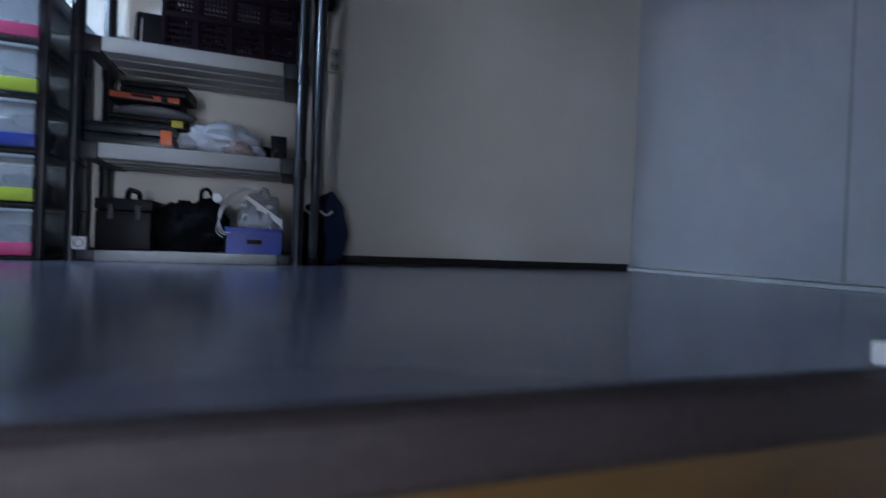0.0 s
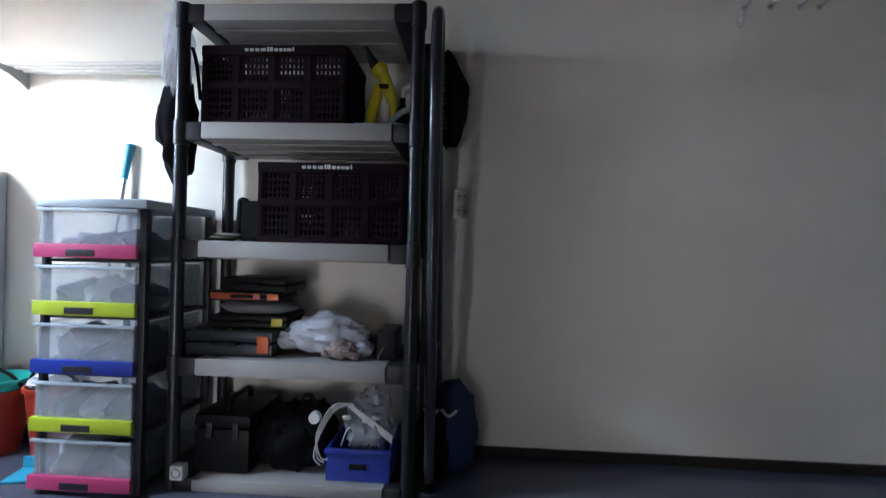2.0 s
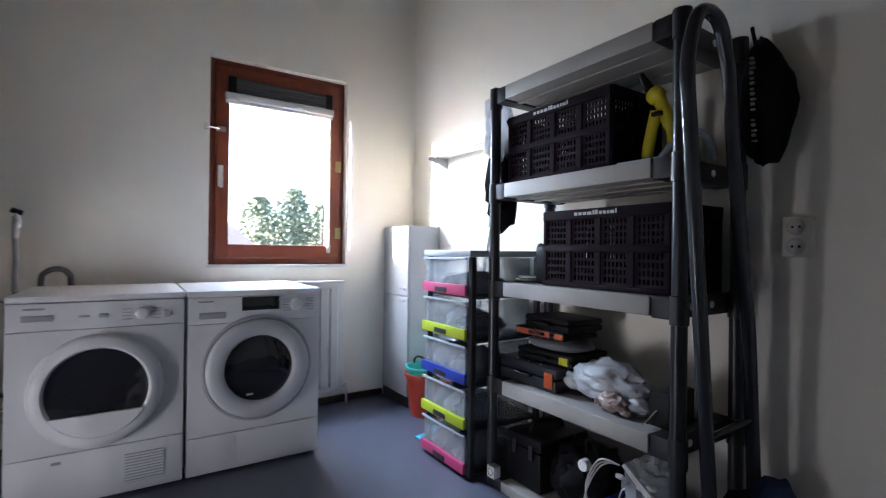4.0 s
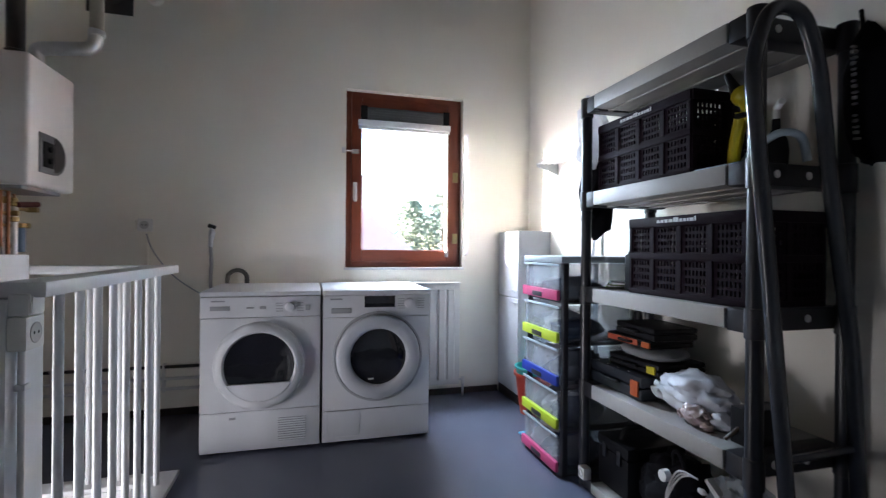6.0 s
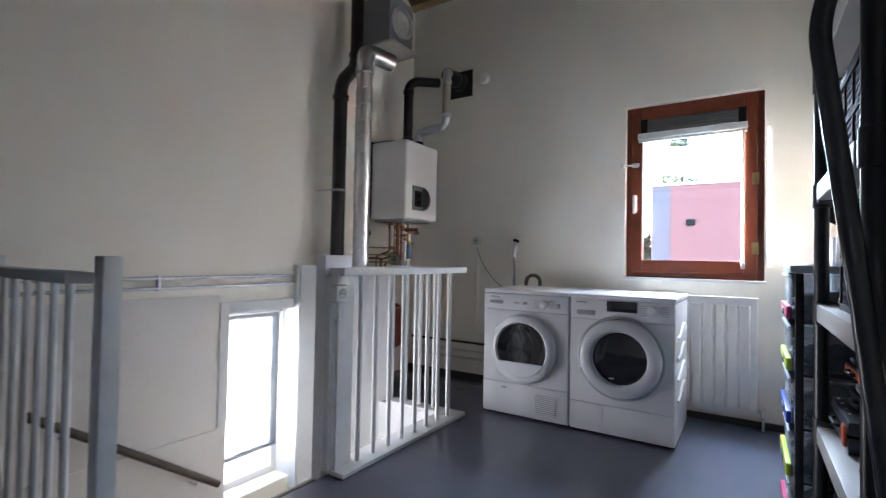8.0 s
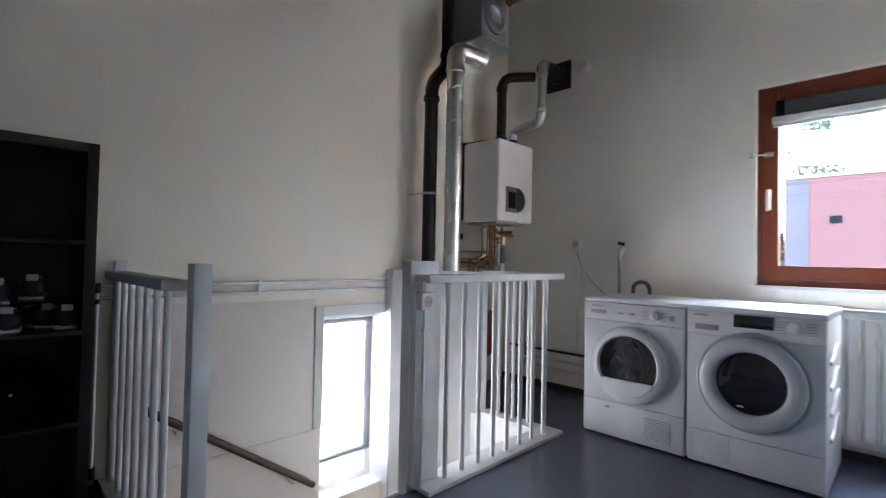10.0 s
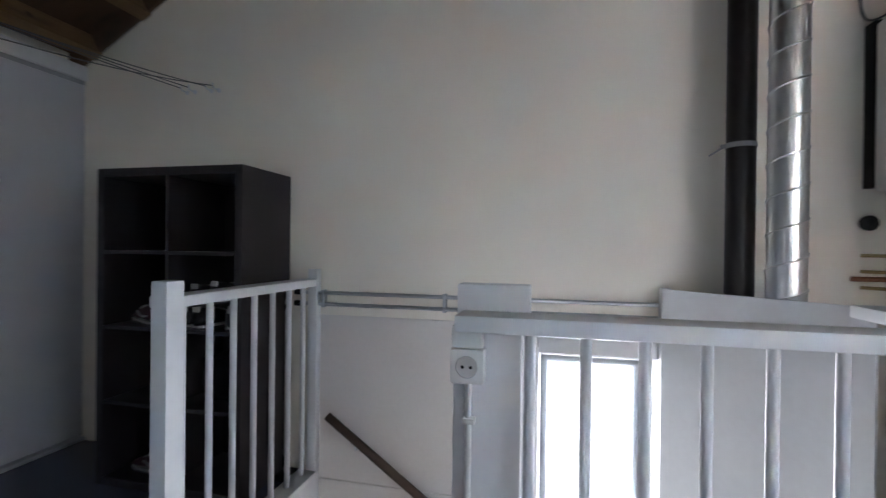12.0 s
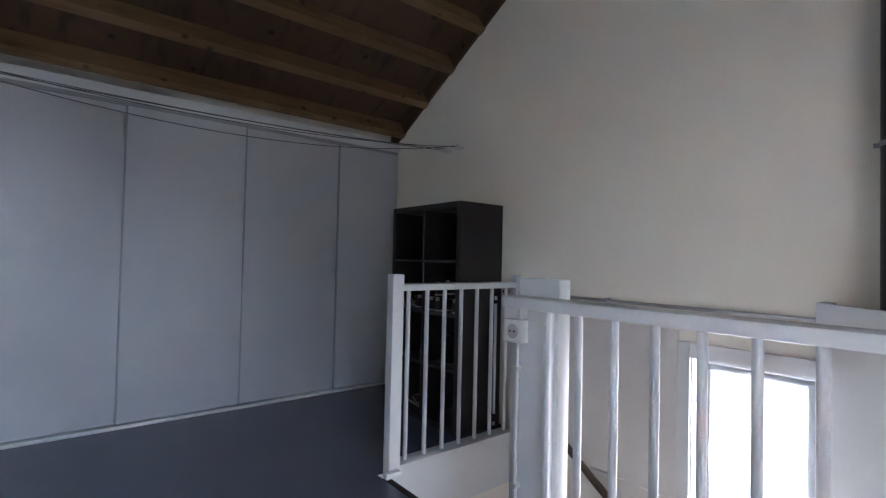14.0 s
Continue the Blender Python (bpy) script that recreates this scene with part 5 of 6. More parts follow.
# middle shelf left end
S3 = LEVELS[2] + 0.062
jug = thing("black_jug", "black plastic container with a bent handle", "container", -0.315, 2.76, S3)
boxpart("body", BLACK, jug, -0.03, 0.05, -0.07, 0.10, 0.0, 0.155, 0.012)
tubepart("handle", BLACK, jug, bend([(-0.028, -0.02, 0.155), (-0.055, -0.02, 0.165), (-0.06, -0.02, 0.02)], 0.025), 0.011, 8)
gr = thing("green_cord", "coil of green and white cord on the shelf", "cord", -0.42, 2.72, S3)
GREEN = material("green_cord", (0.10, 0.16, 0.06), 0.7, vary=0.3, bump=0.2)
for k in range(4):
    tubepart("loop", GREEN if k % 2 == 0 else CLOTH_WHITE, gr, [(0.045 * math.cos(a) + 0.01 * k - 0.01, 0.05 * math.sin(a), 0.008 + 0.006 * k) for a in [i * math.pi / 8 for i in range(17)]], 0.005, 6)

# upper shelf: window cleaner and small things
S4 = LEVELS[3] + 0.062
wv = thing("window_vacuum", "yellow and black handheld window vacuum standing upright", "window vacuum", 0.155, 2.76, S4)
bm = B()
tube(bm, smooth_path([(-0.02, 0, 0.0), (-0.025, 0, 0.05), (-0.012, 0, 0.12), (0.005, 0, 0.19)]), [0.02] * 19, 12, 1.2)
part("grip", bm, YELLOW, wv, smooth=60)
bm = B()
tube(bm, smooth_path([(0.045, 0, 0.0), (0.06, 0, 0.06), (0.055, 0, 0.13), (0.02, 0, 0.22), (-0.005, 0, 0.255)]), [0.014] * 12 + [0.022] * 8 + [0.03] * 5, 12, 1.2)
part("body", bm, YELLOW, wv, smooth=60)
boxpart("button", BLACK, wv, 0.01, 0.045, -0.04, -0.02, 0.165, 0.18, 0.004)
tubepart("neck", BLACK, wv, [(-0.008, 0, 0.25), (-0.055, 0, 0.335)], [0.022, 0.010], 10, "black tapering nozzle")
sp = thing("spray_bottle", "black and white spray bottle on the shelf", "bottle", 0.245, 2.80, S4)
bm = B()
lathe(bm, [(0.0, 0.0), (0.032, 0.0), (0.034, 0.05), (0.03, 0.085), (0.012, 0.12), (0.011, 0.15)], (0, 0, 0), "z", 18)
part("body", bm, BLACK, sp, smooth=50)
tubepart("spray_head", PLASTIC_WHITE, sp, bend([(0, 0, 0.148), (0, 0, 0.185), (0.035, -0.02, 0.195)], 0.01), 0.011, 8)
bd = thing("plastic_band", "pale grey curved plastic band on the shelf", "band", 0.20, 2.72, S4)
tubepart("band", PALE_TOP, bd, smooth_path([(0.0, 0.0, 0.012), (0.03, 0.02, 0.06), (0.075, 0.06, 0.10), (0.10, 0.11, 0.085), (0.105, 0.13, 0.012)]), 0.012, 10, flat=1.0)
fp = thing("blue_folder", "pale blue plastic sheet lying on the shelf", "sheet", 0.10, 2.63, S4)
boxpart("sheet", material("pale_blue_plastic", (0.30, 0.40, 0.52), 0.4, vary=0.1, bump=0.05), fp, 0.0, 0.17, 0.0, 0.22, 0.0, 0.006, 0.002)

# hanging on the shelving's ends
hc = thing("white_cloth", "white cloth hanging from the corner of the shelving", "cloth", SX0 - 0.028, 2.70, 0)
bm = B()
crumple(bm, (-0.035, 0, 1.63), (0.050, 0.085, 0.21), 31, 0.5, 4)
part("folds", bm, THIN_CLOTH, hc, smooth=40)
hb = thing("umbrella_bag", "black cloth bag hanging from the shelving post", "bag", SX0 - 0.03, 2.80, 0)
bm = B()
lump(bm, (-0.055, -0.05, 1.36), (0.058, 0.085, 0.215), 33, 0.35, 2.5, 3)
part("body", bm, CLOTH_BLACK, hb, smooth=70)
tubepart("strap", CLOTH_BLACK, hb, smooth_path([(0.0, 0, 1.48), (0.012, -0.05, 1.6), (0.01, -0.08, 1.66)]), 0.007, 8)

sb = thing("gym_bag", "black sports bag with white print hanging beside the shelving", "bag", 0.425, 2.945, 0)
bm = B()
lump(bm, (0, 0, 1.53), (0.078, 0.055, 0.205), 41, 0.16, 1.8, 4)
for v in bm.verts:
    if v.co.z > 1.58:
        v.co.x = v.co.x * (1 - 1.6 * (v.co.z - 1.58)) - 0.12 * (v.co.z - 1.58)
part("body", bm, CLOTH_BLACK, sb, smooth=70)
for k in range(17):
    z = 1.665 - 0.0165 * k
    if k == 11:
        continue
    boxpart("print_bar", PRINT_GREY, sb, -0.028 + 0.0006 * k, -0.019 + 0.0006 * k + 0.002 * (k % 3), -0.0625, -0.045, z, z + 0.005 + 0.003 * (k % 2), 0.0)
tubepart("cord", CLOTH_BLACK, sb, [(-0.03, 0, 1.70), (-0.06, 0.03, 1.80)], 0.006, 8)

bp = thing("backpack", "blue and black backpack leaning against the wall", "backpack", 0.45, 2.90, 0)
bm = B()
lump(bm, (0.02, 0, 0.17), (0.105, 0.095, 0.20), 51, 0.15, 1.8, 4, 0.0)
part("body", bm, CLOTH_NAVY, bp, smooth=70)
bm = B()
lump(bm, (-0.05, -0.04, 0.13), (0.08, 0.085, 0.17), 52, 0.2, 2.0, 3, 0.0)
part("pocket", bm, CLOTH_BLACK, bp, "black front pocket", smooth=70)
for k in range(2):
    tubepart("strap_buckle", PLASTIC_WHITE, bp, smooth_path([(-0.09 + 0.07 * k, -0.085, 0.27), (-0.06 + 0.07 * k, -0.10, 0.25), (-0.03 + 0.07 * k, -0.09, 0.27)]), 0.006, 6)

ld = thing("folded_steel_frame", "folded grey steel tube frame leaning beside the shelving", "ladder")
tubepart("hoop", FRAME_TUBE, ld, bend([(0.395, 2.71, 0.021), (0.395, 2.60, 1.0), (0.395, 2.53, 1.58), (0.394, 2.59, 1.745), (0.392, 2.71, 1.755), (0.388, 2.78, 1.61), (0.388, 2.82, 1.30), (0.395, 2.905, 0.80), (0.412, 2.937, 0.021)], 0.07, 8), 0.0205, 16)
tubepart("cross_bar", FRAME_TUBE, ld, [(0.395, 2.655, 0.51), (0.40, 2.918, 0.52)], 0.011, 10)
tubepart("cross_bar", FRAME_TUBE, ld, [(0.395, 2.692, 0.16), (0.409, 2.932, 0.16)], 0.011, 10)
for p in ((0.395, 2.712, 0.0), (0.412, 2.937, 0.0)):
    tubepart("foot_cap", BLACK, ld, [p, (p[0], p[1] - 0.004, 0.04)], 0.026, 12, "black rubber foot cap")

# left of the shelving
rk = thing("drying_rack", "wall-mounted white drying rack with parallel rods", "drying rack", 0, YN, 1.655)
for x in (-1.55, -0.66):
    bm = B()
    prism(bm, [(-0.155, 0.012), (-0.155, -0.008), (-0.02, -0.05), (0.0, -0.06), (0.0, 0.02)], 0, x - 0.006, x + 0.006)
    part("bracket", bm, CHROME, rk)
for k in range(4):
    tubepart("rod", PLASTIC_WHITE, rk, [(-1.57, -0.148 + 0.04 * k, 0.014), (-0.61, -0.148 + 0.04 * k, 0.014)], 0.0055, 8)
mp = thing("mop", "grey stick with a cyan grip leaning on the wall", "mop", 0, 0, 0)
tubepart("stick", STEEL, mp, [(-1.155, 2.90, 0.03), (-1.048, 3.015, 1.20)], 0.010, 10)
tubepart("grip", CYAN, mp, [(-1.050, 3.012, 1.185), (-1.032, 3.024, 1.345)], [0.013, 0.017], 12, "cyan plastic grip")
boxpart("foot_plate", CYAN, mp, -1.21, -1.10, 2.86, 2.94, 0.0, 0.035, 0.008)


def bucket(x, y, r, h, mat, label, inner=None):
    b = thing("bucket", label, "bucket", x, y, 0)
    bm = B()
    lathe(bm, [(0.0, 0.004), (r * 0.70, 0.0), (r * 0.72, 0.012), (r * 0.97, h - 0.02), (r * 1.05, h - 0.018), (r * 1.05, h), (r * 0.95, h), (r * 0.68, 0.02), (0.0, 0.018)], (0, 0, 0), "z", 36)
    part("body", bm, mat, b, smooth=40)
    tubepart("handle", BLACK, b, [(r * 1.02 * math.cos(a), -0.30 * r * math.sin(a), h - 0.01 + r * 0.80 * math.sin(a)) for a in [i * math.pi / 14 for i in range(15)]], 0.007, 8, "black carrying handle")
    if inner:
        bm = B()
        lathe(bm, [(0.0, h - 0.06), (r * 0.86, h - 0.05), (r * 0.92, h + 0.02), (r * 1.0, h + 0.03), (r * 1.0, h + 0.04), (r * 0.9, h + 0.04), (r * 0.8, h - 0.03), (0.0, h - 0.035)], (0, 0, 0), "z", 36)
        part("inner_bowl", bm, inner, b, "teal plastic bowl set in the bucket", smooth=40)
    return b


bucket(-1.475, 2.845, 0.135, 0.27, RED_PLASTIC, "red plastic bucket with a teal bowl inside", TEAL)
bucket(-1.215, 2.865, 0.105, 0.29, RED_PLASTIC, "red plastic bucket holding white cloths")
cl = thing("cleaning_cloth", "white and green cloth bundled in a red bucket", "cloth", -1.215, 2.865, 0.25)
bm = B()
lump(bm, (0, 0, 0.05), (0.08, 0.08, 0.06), 61, 0.4, 3, 3)
part("folds", bm, CLOTH_WHITE, cl, smooth=70)
dp = thing("dustpan", "cyan plastic dustpan lying on the floor", "dustpan", -1.10, 2.60, 0, 12)
boxpart("pan", CYAN, dp, -0.07, 0.02, 0.0, 0.12, 0.001, 0.010, 0.003)
boxpart("rear_edge", CYAN, dp, -0.07, 0.02, 0.12, 0.13, 0.001, 0.05, 0.003)

# ---- clothes lines across the room ----
for k, (xs, xn) in enumerate(((1.60, 1.675), (1.645, 1.78), (1.75, 1.90), (1.80, 1.98))):
    c = thing("clothes_line", "thin grey clothes line stretched between wall hooks", "clothes line", group="clothes lines")
    sag = (0.20, 0.11, 0.06, 0.045)[k]
    bm = B()
    tube(bm, [(xs + (xn - xs) * t, YS + 0.05 + (YN - 0.05 - YS - 0.05) * t, 1.985 - sag * 4 * t * (1 - t)) for t in [i / 24 for i in range(25)]], 0.0024, 6)
    part("line", bm, WIRE, c)
    for x, y, s in ((xs, YS, 1), (xn, YN, -1)):
        bm = B()
        tube(bm, smooth_path([(x, y, 1.975), (x, y + s * 0.035, 1.975), (x, y + s * 0.05, 1.985), (x, y + s * 0.045, 2.0)]), 0.004, 8)
        lathe(bm, [(0.0, 0.0), (0.012, 0.0), (0.012, 0.004), (0.0, 0.004)], (x, y + (0 if s > 0 else -0.004), 1.975), "y", 12)
        part("hook", bm, STEEL, c, smooth=50)
lp = thing("looped_cord", "loose end of cord hanging from a wall hook", "cord", 1.655, YN - 0.012, 1.97)
tubepart("loop", CLOTH_WHITE, lp, smooth_path([(0, 0, 0), (-0.015, 0, -0.05), (0.0, 0, -0.09), (0.01, 0, -0.05), (0.002, -0.01, 0)]), 0.003, 6)

# ---- shoes in the cube shelf ----
SHOE_DARK = material("black_shoe_leather", (0.005, 0.0045, 0.006), 0.6, vary=0.3, grain=200, bump=0.2)
SHOE_RED = material("burgundy_suede", (0.045, 0.010, 0.016), 0.8, vary=0.2, grain=150, bump=0.2)
SOLE = material("dark_rubber_sole", (0.03, 0.03, 0.033), 0.6, vary=0.1, bump=0.08)
RUBBER = material("white_rubber", (0.38, 0.37, 0.36), 0.5, vary=0.08, bump=0.08)
# along the shoe from heel to toe: distance, half width, height of the upper
LAST = [(0.135, 0.016, 0.075), (0.124, 0.034, 0.097), (0.085, 0.039, 0.096), (0.03, 0.039, 0.088), (-0.03, 0.041, 0.073), (-0.08, 0.045, 0.056), (-0.12, 0.038, 0.043), (-0.142, 0.014, 0.031)]


def shoe(mat, striped=False):
    s = thing("shoe", "black sneaker with a white heel tab and thin white midsole", "shoe", group="shoes in the cube shelf")
    bm = B()
    rings = []
    for y, w, h in LAST:
        ring = []
        for i in range(14):
            a = 2 * math.pi * i / 14
            c, q = math.cos(a), math.sin(a)
            ring.append(bm.verts.new((w * math.copysign(abs(c) ** 0.7, c) * (0.82 if q > 0.3 else 1.0), y, 0.017 + (h - 0.017) * (0.5 + 0.5 * math.copysign(abs(q) ** 0.8, q)))))
        rings.append(ring)
    for a, b in zip(rings, rings[1:]):
        for i in range(14):
            bm.faces.new([a[i], a[(i + 1) % 14], b[(i + 1) % 14], b[i]])
    bm.faces.new(rings[0])
    bm.faces.new(rings[-1])
    bmesh.ops.recalc_face_normals(bm, faces=bm.faces)
    part("upper", bm, mat, s, smooth=60)
    edge = [(w * 1.01, y) for y, w, h in LAST] + [(-w * 1.01, y) for y, w, h in reversed(LAST)]
    for nm, m, z0, z1, lab in (("outsole", SOLE, 0.0, 0.008, "dark rubber outsole"), ("midsole", RUBBER, 0.0082, 0.018, "thin white midsole")):
        bm = B()
        prism(bm, edge, 2, z0, z1)
        part(nm, bm, m, s, lab)
    boxpart("heel_tab", RUBBER, s, -0.018, 0.018, 0.122, 0.134, 0.078, 0.103, 0.004, "white heel tab")
    for k in range(4):
        tubepart("lace", RUBBER, s, [(-0.024, 0.012 - 0.019 * k, 0.086 - 0.006 * k), (0.024, 0.008 - 0.019 * k, 0.086 - 0.006 * k)], 0.0035, 6)
    if striped:
        for side in (-1, 1):
            tubepart("stripe", RUBBER, s, smooth_path([(side * 0.040, 0.10, 0.045), (side * 0.042, 0.03, 0.040), (side * 0.041, -0.03, 0.058)]), 0.005, 6, "white side stripe")
    return s


SHELF_Z = CT + CELL * 2 + 0.0085
first = shoe(SHOE_DARK)
first.matrix_basis = pose(1.493, -0.12, SHELF_Z, 0, 0, 4)
for x, y, z, turn in ((1.406, -0.12, 0.0, -5), (1.452, -0.14, 0.104, 3), (1.335, -0.15, 0.118, -6), (1.328, -0.20, 0.0, 14), (1.250, -0.13, 0.0, 3)):
    copy_thing(first, pose(x, y, SHELF_Z + z, 0, 0, turn))
red = shoe(SHOE_RED, True)
red.matrix_basis = pose(1.780, -0.09, SHELF_Z, 0, 0, 62)
tagged(red, "burgundy sneaker with white stripes and a pale sole")
copy_thing(red, pose(1.672, -0.115, SHELF_Z, 0, 0, 62))
copy_thing(red, pose(1.72, -0.08, CT + 0.001, 0, 0, 80))
bb = thing("dark_bag", "black cloth bag slumped in a cube compartment", "bag", 1.37, -0.18, CT + CELL + 0.0085)
bm = B()
lump(bm, (0, 0, 0.10), (0.14, 0.14, 0.12), 81, 0.25, 2, 3, 0.0)
part("body", bm, CLOTH_BLACK, bb, smooth=70)
tubepart("strap", CLOTH_BLACK, bb, smooth_path([(-0.06, 0.10, 0.17), (-0.05, 0.125, 0.22), (0.05, 0.125, 0.215), (0.06, 0.10, 0.16)]), 0.009, 8, "black carrying strap")
boxpart("zip_pull", STEEL, bb, 0.01, 0.03, 0.128, 0.132, 0.118, 0.126, 0.001, "small silver zip pull")

# thin pole between the railing and the cube shelf
vt = thing("metal_pole", "thin zinc pole with black fittings standing beside the cube shelf", "pole", 1.111, -0.245, 0)
tubepart("tube", CHROME, vt, [(0.0, 0.0, 0.03), (0.0, 0.0, 0.90)], 0.0095, 12)
for z0, z1, w in ((0.885, 0.912, 0.015), (0.835, 0.858, 0.014), (0.06, 0.11, 0.016)):
    tubepart("fitting", BLACK, vt, [(0, 0, z0), (0, 0, z1)], w, 12, "black clamp fitting")
boxpart("foot", BLACK, vt, -0.035, 0.03, -0.05, 0.05, 0.001, 0.035, 0.008, "black foot block")

# ---- along the west wall ----
so = wall_socket("single_socket", "white socket on the wall above the dryer", XW, 0.395, 1.215, -90, False)
cb = thing("cable_run", "pale cable conduit and thin grey cable down the wall", "cable", XW, 0.395, 0)
tubepart("conduit", WALL, cb, [(0.012, 0.01, 1.17), (0.012, 0.01, 0.36)], 0.009, 8)
tubepart("cable", PLASTIC_GREY, cb, smooth_path([(0.03, 0.01, 1.16), (0.03, 0.05, 1.05), (0.03, 0.16, 0.90), (0.03, 0.32, 0.78), (0.04, 0.46, 0.72)]), 0.0045, 8)
sx = thing("junction_box", "small pale junction box beside the wall socket", "socket", XW, 0.31, 1.215)
boxpart("cover", WALL, sx, 0.0, 0.03, -0.035, 0.035, -0.03, 0.03, 0.006)
tp = thing("wall_tap", "chrome wall tap with dark handle and grey hose", "tap", XW, 0.785, 1.17)
tubepart("spout", CHROME, tp, bend([(0.0, 0, 0.0), (0.075, 0, 0.0), (0.085, 0, -0.09)], 0.025), 0.014, 12)
tubepart("handle", BLACK, tp, [(0.05, -0.022, 0.05), (0.05, 0.022, 0.035)], 0.013, 10, "black tap handle")
tubepart("tap_body", CHROME, tp, [(0.05, 0, -0.035), (0.05, 0, 0.02)], 0.017, 12, "chrome tap body")
tubepart("stem", CHROME, tp, [(0.05, 0, 0.01), (0.05, 0, 0.04)], 0.010, 10)
tubepart("hose", PLASTIC_GREY, tp, smooth_path([(0.085, 0, -0.085), (0.087, 0.005, -0.20), (0.08, 0.0, -0.32), (0.06, 0.01, -0.45), (0.05, 0.0, -0.75)]), 0.011, 10, "grey water hose")
HOSE_DARK = material("dark_grey_hose", (0.10, 0.095, 0.09), 0.5, vary=0.1, bump=0.05)
hs = thing("drain_hose", "dark grey hose bend rising behind the dryer", "hose", XW + 0.055, 0.93, 0)
tubepart("hose", HOSE_DARK, hs, smooth_path([(0, -0.05, 0.5), (0, -0.05, 0.85), (0, -0.03, 0.915), (0, 0.02, 0.93), (0, 0.06, 0.905), (0, 0.07, 0.84), (0, 0.07, 0.5)]), 0.014, 10)
pr = thing("heating_pipes", "three low heating pipes along the wall", "pipes", XW, 0, 0)
for z, m in ((0.315, PIPE_BLACK), (0.24, RADIATOR), (0.175, RADIATOR)):
    tubepart("pipe", m, pr, [(0.025, YS + 0.06, z), (0.025, 1.30, z)], 0.0105, 10)
for y in (-0.1, 0.5, 1.1):
    boxpart("clip", RADIATOR, pr, 0.0, 0.038, y, y + 0.014, 0.155, 0.335, 0.002)
ev = thing("expansion_vessel", "dark red expansion vessel standing below the boiler", "vessel", -1.55, -0.20, 0)
bm = B()
lathe(bm, [(0.0, 0.27), (0.05, 0.275), (0.085, 0.30), (0.092, 0.33), (0.092, 0.60), (0.085, 0.63), (0.05, 0.655), (0.0, 0.66)], (0, 0, 0), "z", 28)
part("tank", bm, material("dark_red_enamel", (0.22, 0.03, 0.02), 0.35, vary=0.08, bump=0.03), ev, smooth=40)
tubepart("stem", STEEL, ev, [(0, 0, 0.655), (0, 0, 0.80)], 0.014, 10)
tubepart("stand_pipe", STEEL, ev, [(0, 0, 0.0), (0, 0, 0.275)], 0.012, 10)
mf = thing("valve_set", "cluster of grey valves under the boiler", "valves", -1.62, -0.24, 0)
for k in range(4):
    tubepart("pipe", CHROME, mf, bend([(0.03 * k, 0, 0.001), (0.03 * k, 0, 0.45 + 0.08 * k), (0.25, 0, 0.45 + 0.08 * k)], 0.02), 0.008, 8)
    bm = B()
    lathe(bm, [(0.0, 0.0), (0.02, 0.0), (0.02, 0.025), (0.0, 0.028)], (0.14, 0.012, 0.45 + 0.08 * k), "y", 14)
    part("valve_knob", bm, BLACK, mf, smooth=40)

# ---- outside ----
GROUND = material("grass_and_paving", (0.22, 0.21, 0.17), 0.9, vary=0.3, grain=2, stain=0.05, bump=0.2)
PINK_CLAD = material("pink_red_cladding", (0.24, 0.09, 0.085), 0.6, vary=0.06, grain=8, stain=0.5, bump=0.05)
SLATE = material("grey_violet_cladding", (0.13, 0.115, 0.135), 0.6, vary=0.08, grain=8, stain=0.5, bump=0.05)
ROOF_PALE = material("pale_pink_tiles", (0.45, 0.30, 0.27), 0.7, vary=0.1, grain=6, bump=0.05)
ROOF_BLUE = material("blue_roof", (0.16, 0.28, 0.48), 0.5, vary=0.08, grain=6, bump=0.05)
ROOF_COPING = material("blue_grey_metal", (0.30, 0.34, 0.38), 0.45, vary=0.06, grain=8, bump=0.05)
RENDER_WALL = material("pale_render", (0.62, 0.58, 0.56), 0.8, vary=0.06, grain=6, bump=0.05)
LEAF = material("leaf", (0.12, 0.145, 0.095), 0.6, vary=0.3, grain=20, bump=0.0)
BARK = material("bark", (0.12, 0.09, 0.06), 0.9, vary=0.3, grain=20, bump=0.4)
GZ = -5.6
bm = B()
box(bm, -600, 600, -600, 600, GZ - 0.5, GZ)
structure(part("ground", bm, GROUND), "green and grey ground far below the window", "ground")


def pink_building():
    b = thing("pink_building", "flat-roofed building clad in pink-red boards", "building", -24, -1.7, GZ)
    H = 10.5
    bm = B()
    box(bm, -8, 0, 0, 5.7, 0, H)
    part("wall", bm, PINK_CLAD, b)
    for k in range(64):
        z = H - 0.05 - 0.142 * k
        boxpart("board", PINK_CLAD, b, 0.0, 0.022, 0.9, 5.69, z - 0.130, z, 0.0)
        boxpart("board", SLATE, b, 0.0, 0.022, 0.01, 0.85, z - 0.126, z, 0.0)
    boxpart("roof_edge", RENDER_WALL, b, -8.1, 0.1, -0.1, 5.8, H, H + 0.12, 0.0)
    boxpart("wall_vent", BLACK, b, 0.03, 0.09, 1.55, 1.95, H - 2.0, H - 1.68, 0.0)
    for y, z, w, h in ((3.9, H - 4.4, 0.9, 1.4),):
        win = boxpart("window", RENDER_WALL, b, 0.02, 0.07, y - 0.1, y + w + 0.1, z - 0.1, z + h + 0.35, 0.0)
        boxpart("pane", BLACK_GLASS, win, 0.065, 0.09, y, y + w, z, z + h, 0.0)


pink_building()


# stands for the grey surface below the blind; placed to stop low sun there
ledge = thing("neighbouring_roof", "pale grey parapet added close outside the stair window to block low sun", "roof")
boxpart("parapet", RENDER_WALL, ledge, -2.4, 1.6, -1.55, -1.20, GZ, -0.19, 0.0)
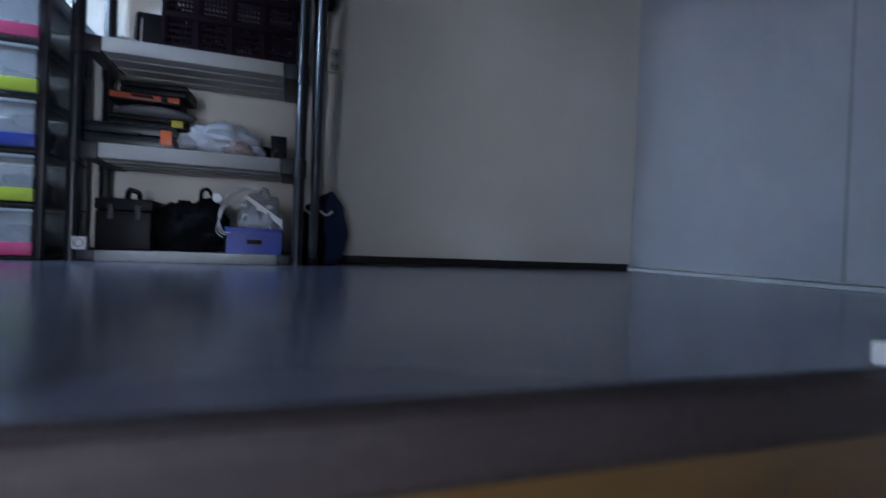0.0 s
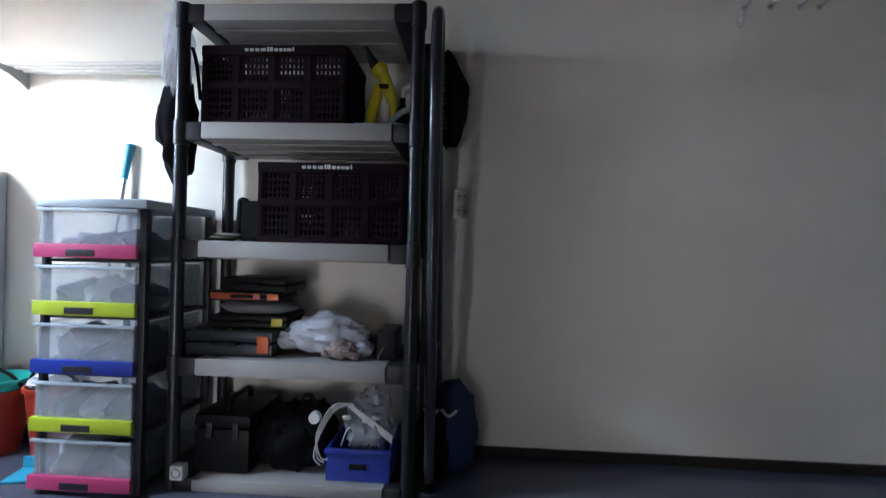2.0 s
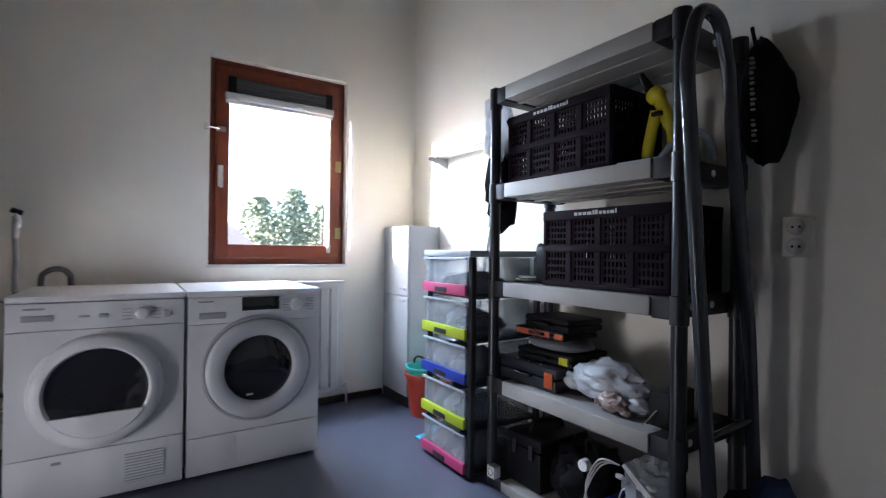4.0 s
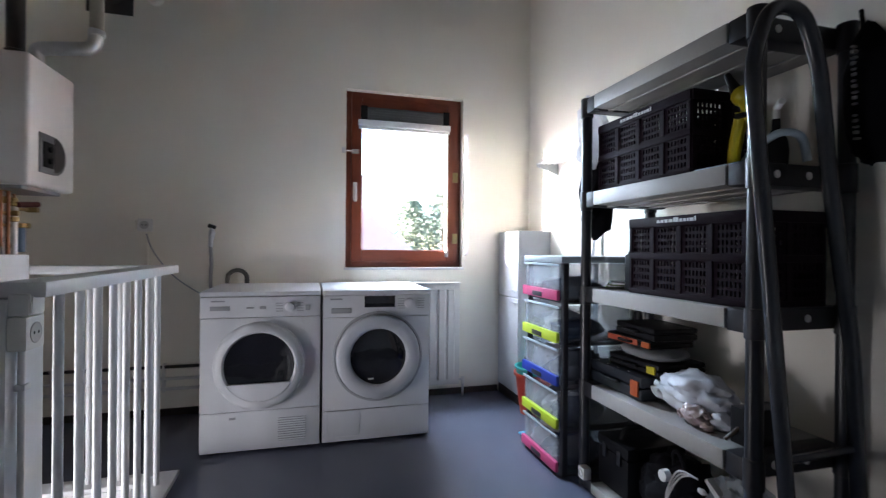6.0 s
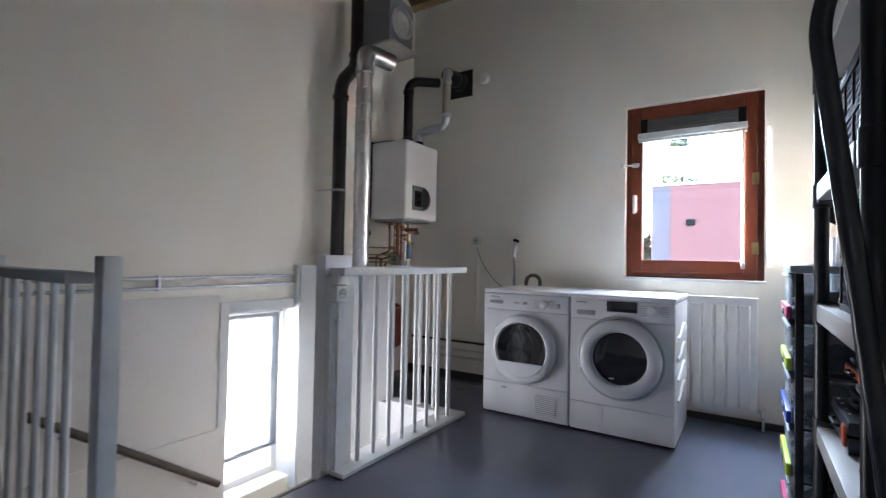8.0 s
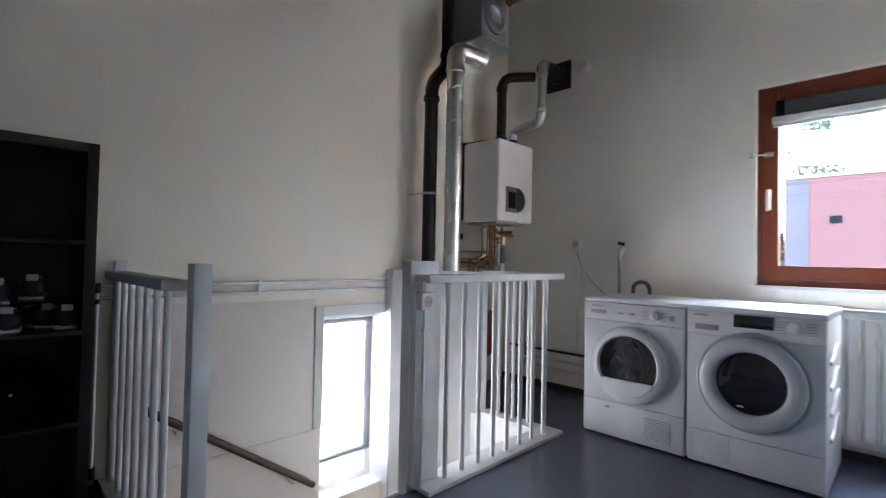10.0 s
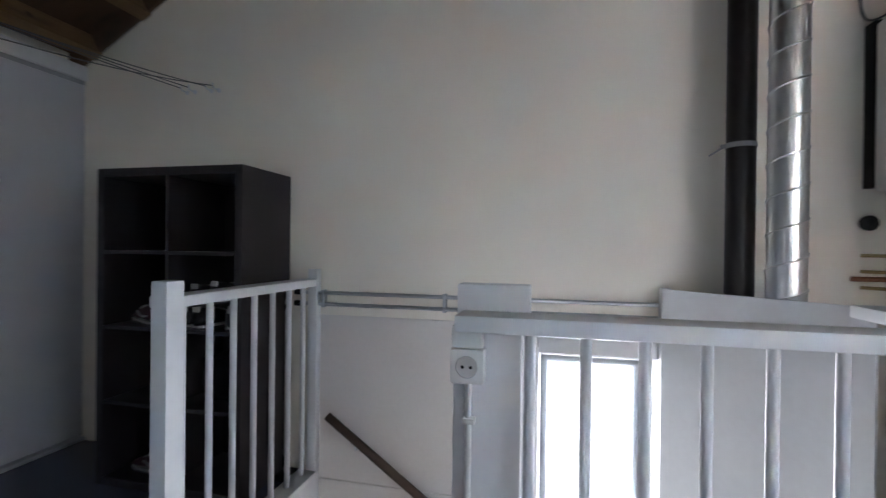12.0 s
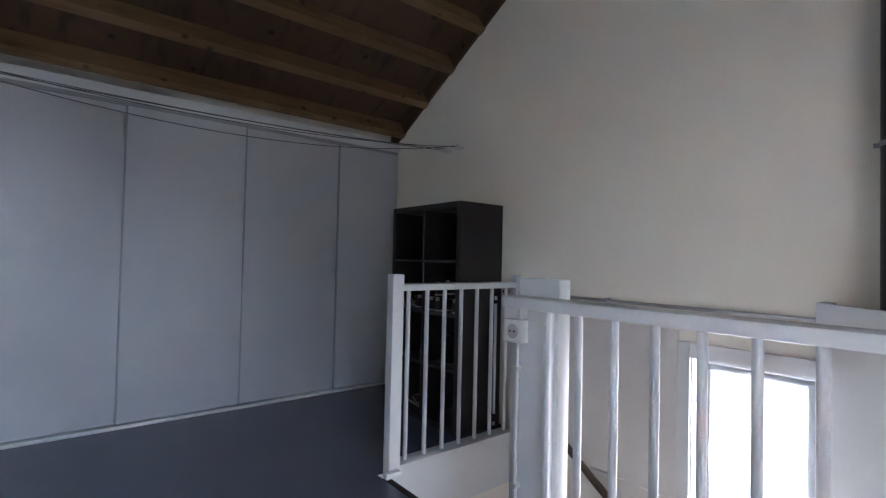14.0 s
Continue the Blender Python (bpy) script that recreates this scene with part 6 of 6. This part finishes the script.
boxpart("coping", ROOF_COPING, ledge, -2.45, 1.65, -1.58, -1.17, -0.189, -0.14, 0.01, "blue-grey metal coping")


def far_house(x, y, w, d, h, rz, roof):
    b = thing("far_house", "pale gabled house beyond the pink building", "house", x, y, GZ, rz)
    boxpart("wall", RENDER_WALL, b, -d, 0, 0, w, 0, h, 0)
    bm = B()
    prism(bm, [(-0.3, h), (w + 0.3, h), (w / 2, h + w * 0.45)], 0, -d, 0.3)
    part("roof", bm, roof, b)
    for k in range(3):
        win = boxpart("window", BLACK_GLASS, b, 0.0, 0.04, 0.8 + k * w / 3, 1.7 + k * w / 3, h - 2.2, h - 0.9, 0)


dish = thing("satellite_dish", "white satellite dish on a pole beside the pink building", "dish", -23.0, -2.1, GZ)
tubepart("pole", RENDER_WALL, dish, [(0, 0, 0), (0, 0, 8.2)], 0.05, 8)
bm = B()
lathe(bm, [(0.0, 0.0), (0.35, 0.05), (0.6, 0.18), (0.6, 0.2), (0.35, 0.07), (0.0, 0.02)], (0.1, 0, 8.4), "x", 24)
part("bowl", bm, PLASTIC_WHITE, dish, smooth=50)
far_house(-33, 1.2, 7.2, 9, 6.5, 0, ROOF_PALE)
far_house(-50, 7.0, 7, 9, 5.7, 0, ROOF_BLUE)
far_house(-30, -16, 9, 9, 6.0, 0, ROOF_PALE)


def tree(x, y, h, r, seed, conifer=False):
    t = thing("tree", "green conifer with an uneven crown" if conifer else "green leafy tree with an uneven crown", "tree", x, y, GZ)
    rnd = random.Random(seed)
    bm = B()
    tube(bm, [(0, 0, 0), (0.1, 0.05, h * 0.5), (0.05, 0, h * 0.92)], [0.25, 0.16, 0.05], 8)
    for k in range(7):
        a, z = rnd.random() * 6.28, h * (0.4 + 0.07 * k)
        tube(bm, [(0.08, 0, z), (math.cos(a) * r * 0.7, math.sin(a) * r * 0.7, z + r * 0.35)], [0.07, 0.02], 6)
    part("trunk", bm, BARK, t)
    verts, faces = [], []
    for k in range(2600):
        a, u = rnd.random() * 6.283, rnd.random()
        z = 0.28 + 0.74 * rnd.random()
        wide = (1.05 - z) * 1.5 if conifer else math.sqrt(max(0.02, 1 - ((z - 0.66) / 0.38) ** 2))
        lobes = 0.75 + 0.35 * noise.noise(Vector((math.cos(a) * 2, math.sin(a) * 2, z * 6 + seed)))
        rr = r * wide * lobes * math.sqrt(u)
        p = Vector((rr * math.cos(a), rr * math.sin(a), z * h))
        e1 = Vector((rnd.uniform(-1, 1), rnd.uniform(-1, 1), rnd.uniform(-1, 1))).normalized() * 0.22
        e2 = e1.orthogonal().normalized() * 0.13
        n = len(verts)
        verts += [p - e1, p + e2, p + e1, p - e2]
        faces.append((n, n + 1, n + 2, n + 3))
    me = bpy.data.meshes.new("crown")
    me.from_pydata(verts, [], faces)
    me.materials.append(LEAF)
    new("crown", me).parent = t


tree(-42, -2.7, 17.2, 2.4, 2)
tree(-45, 11.0, 11.2, 2.4, 3)
tree(-45, 14.2, 12.2, 2.4, 4)
tree(-46, 17.6, 11.0, 2.5, 6)
tree(-30, -3.4, 8.4, 1.6, 5)
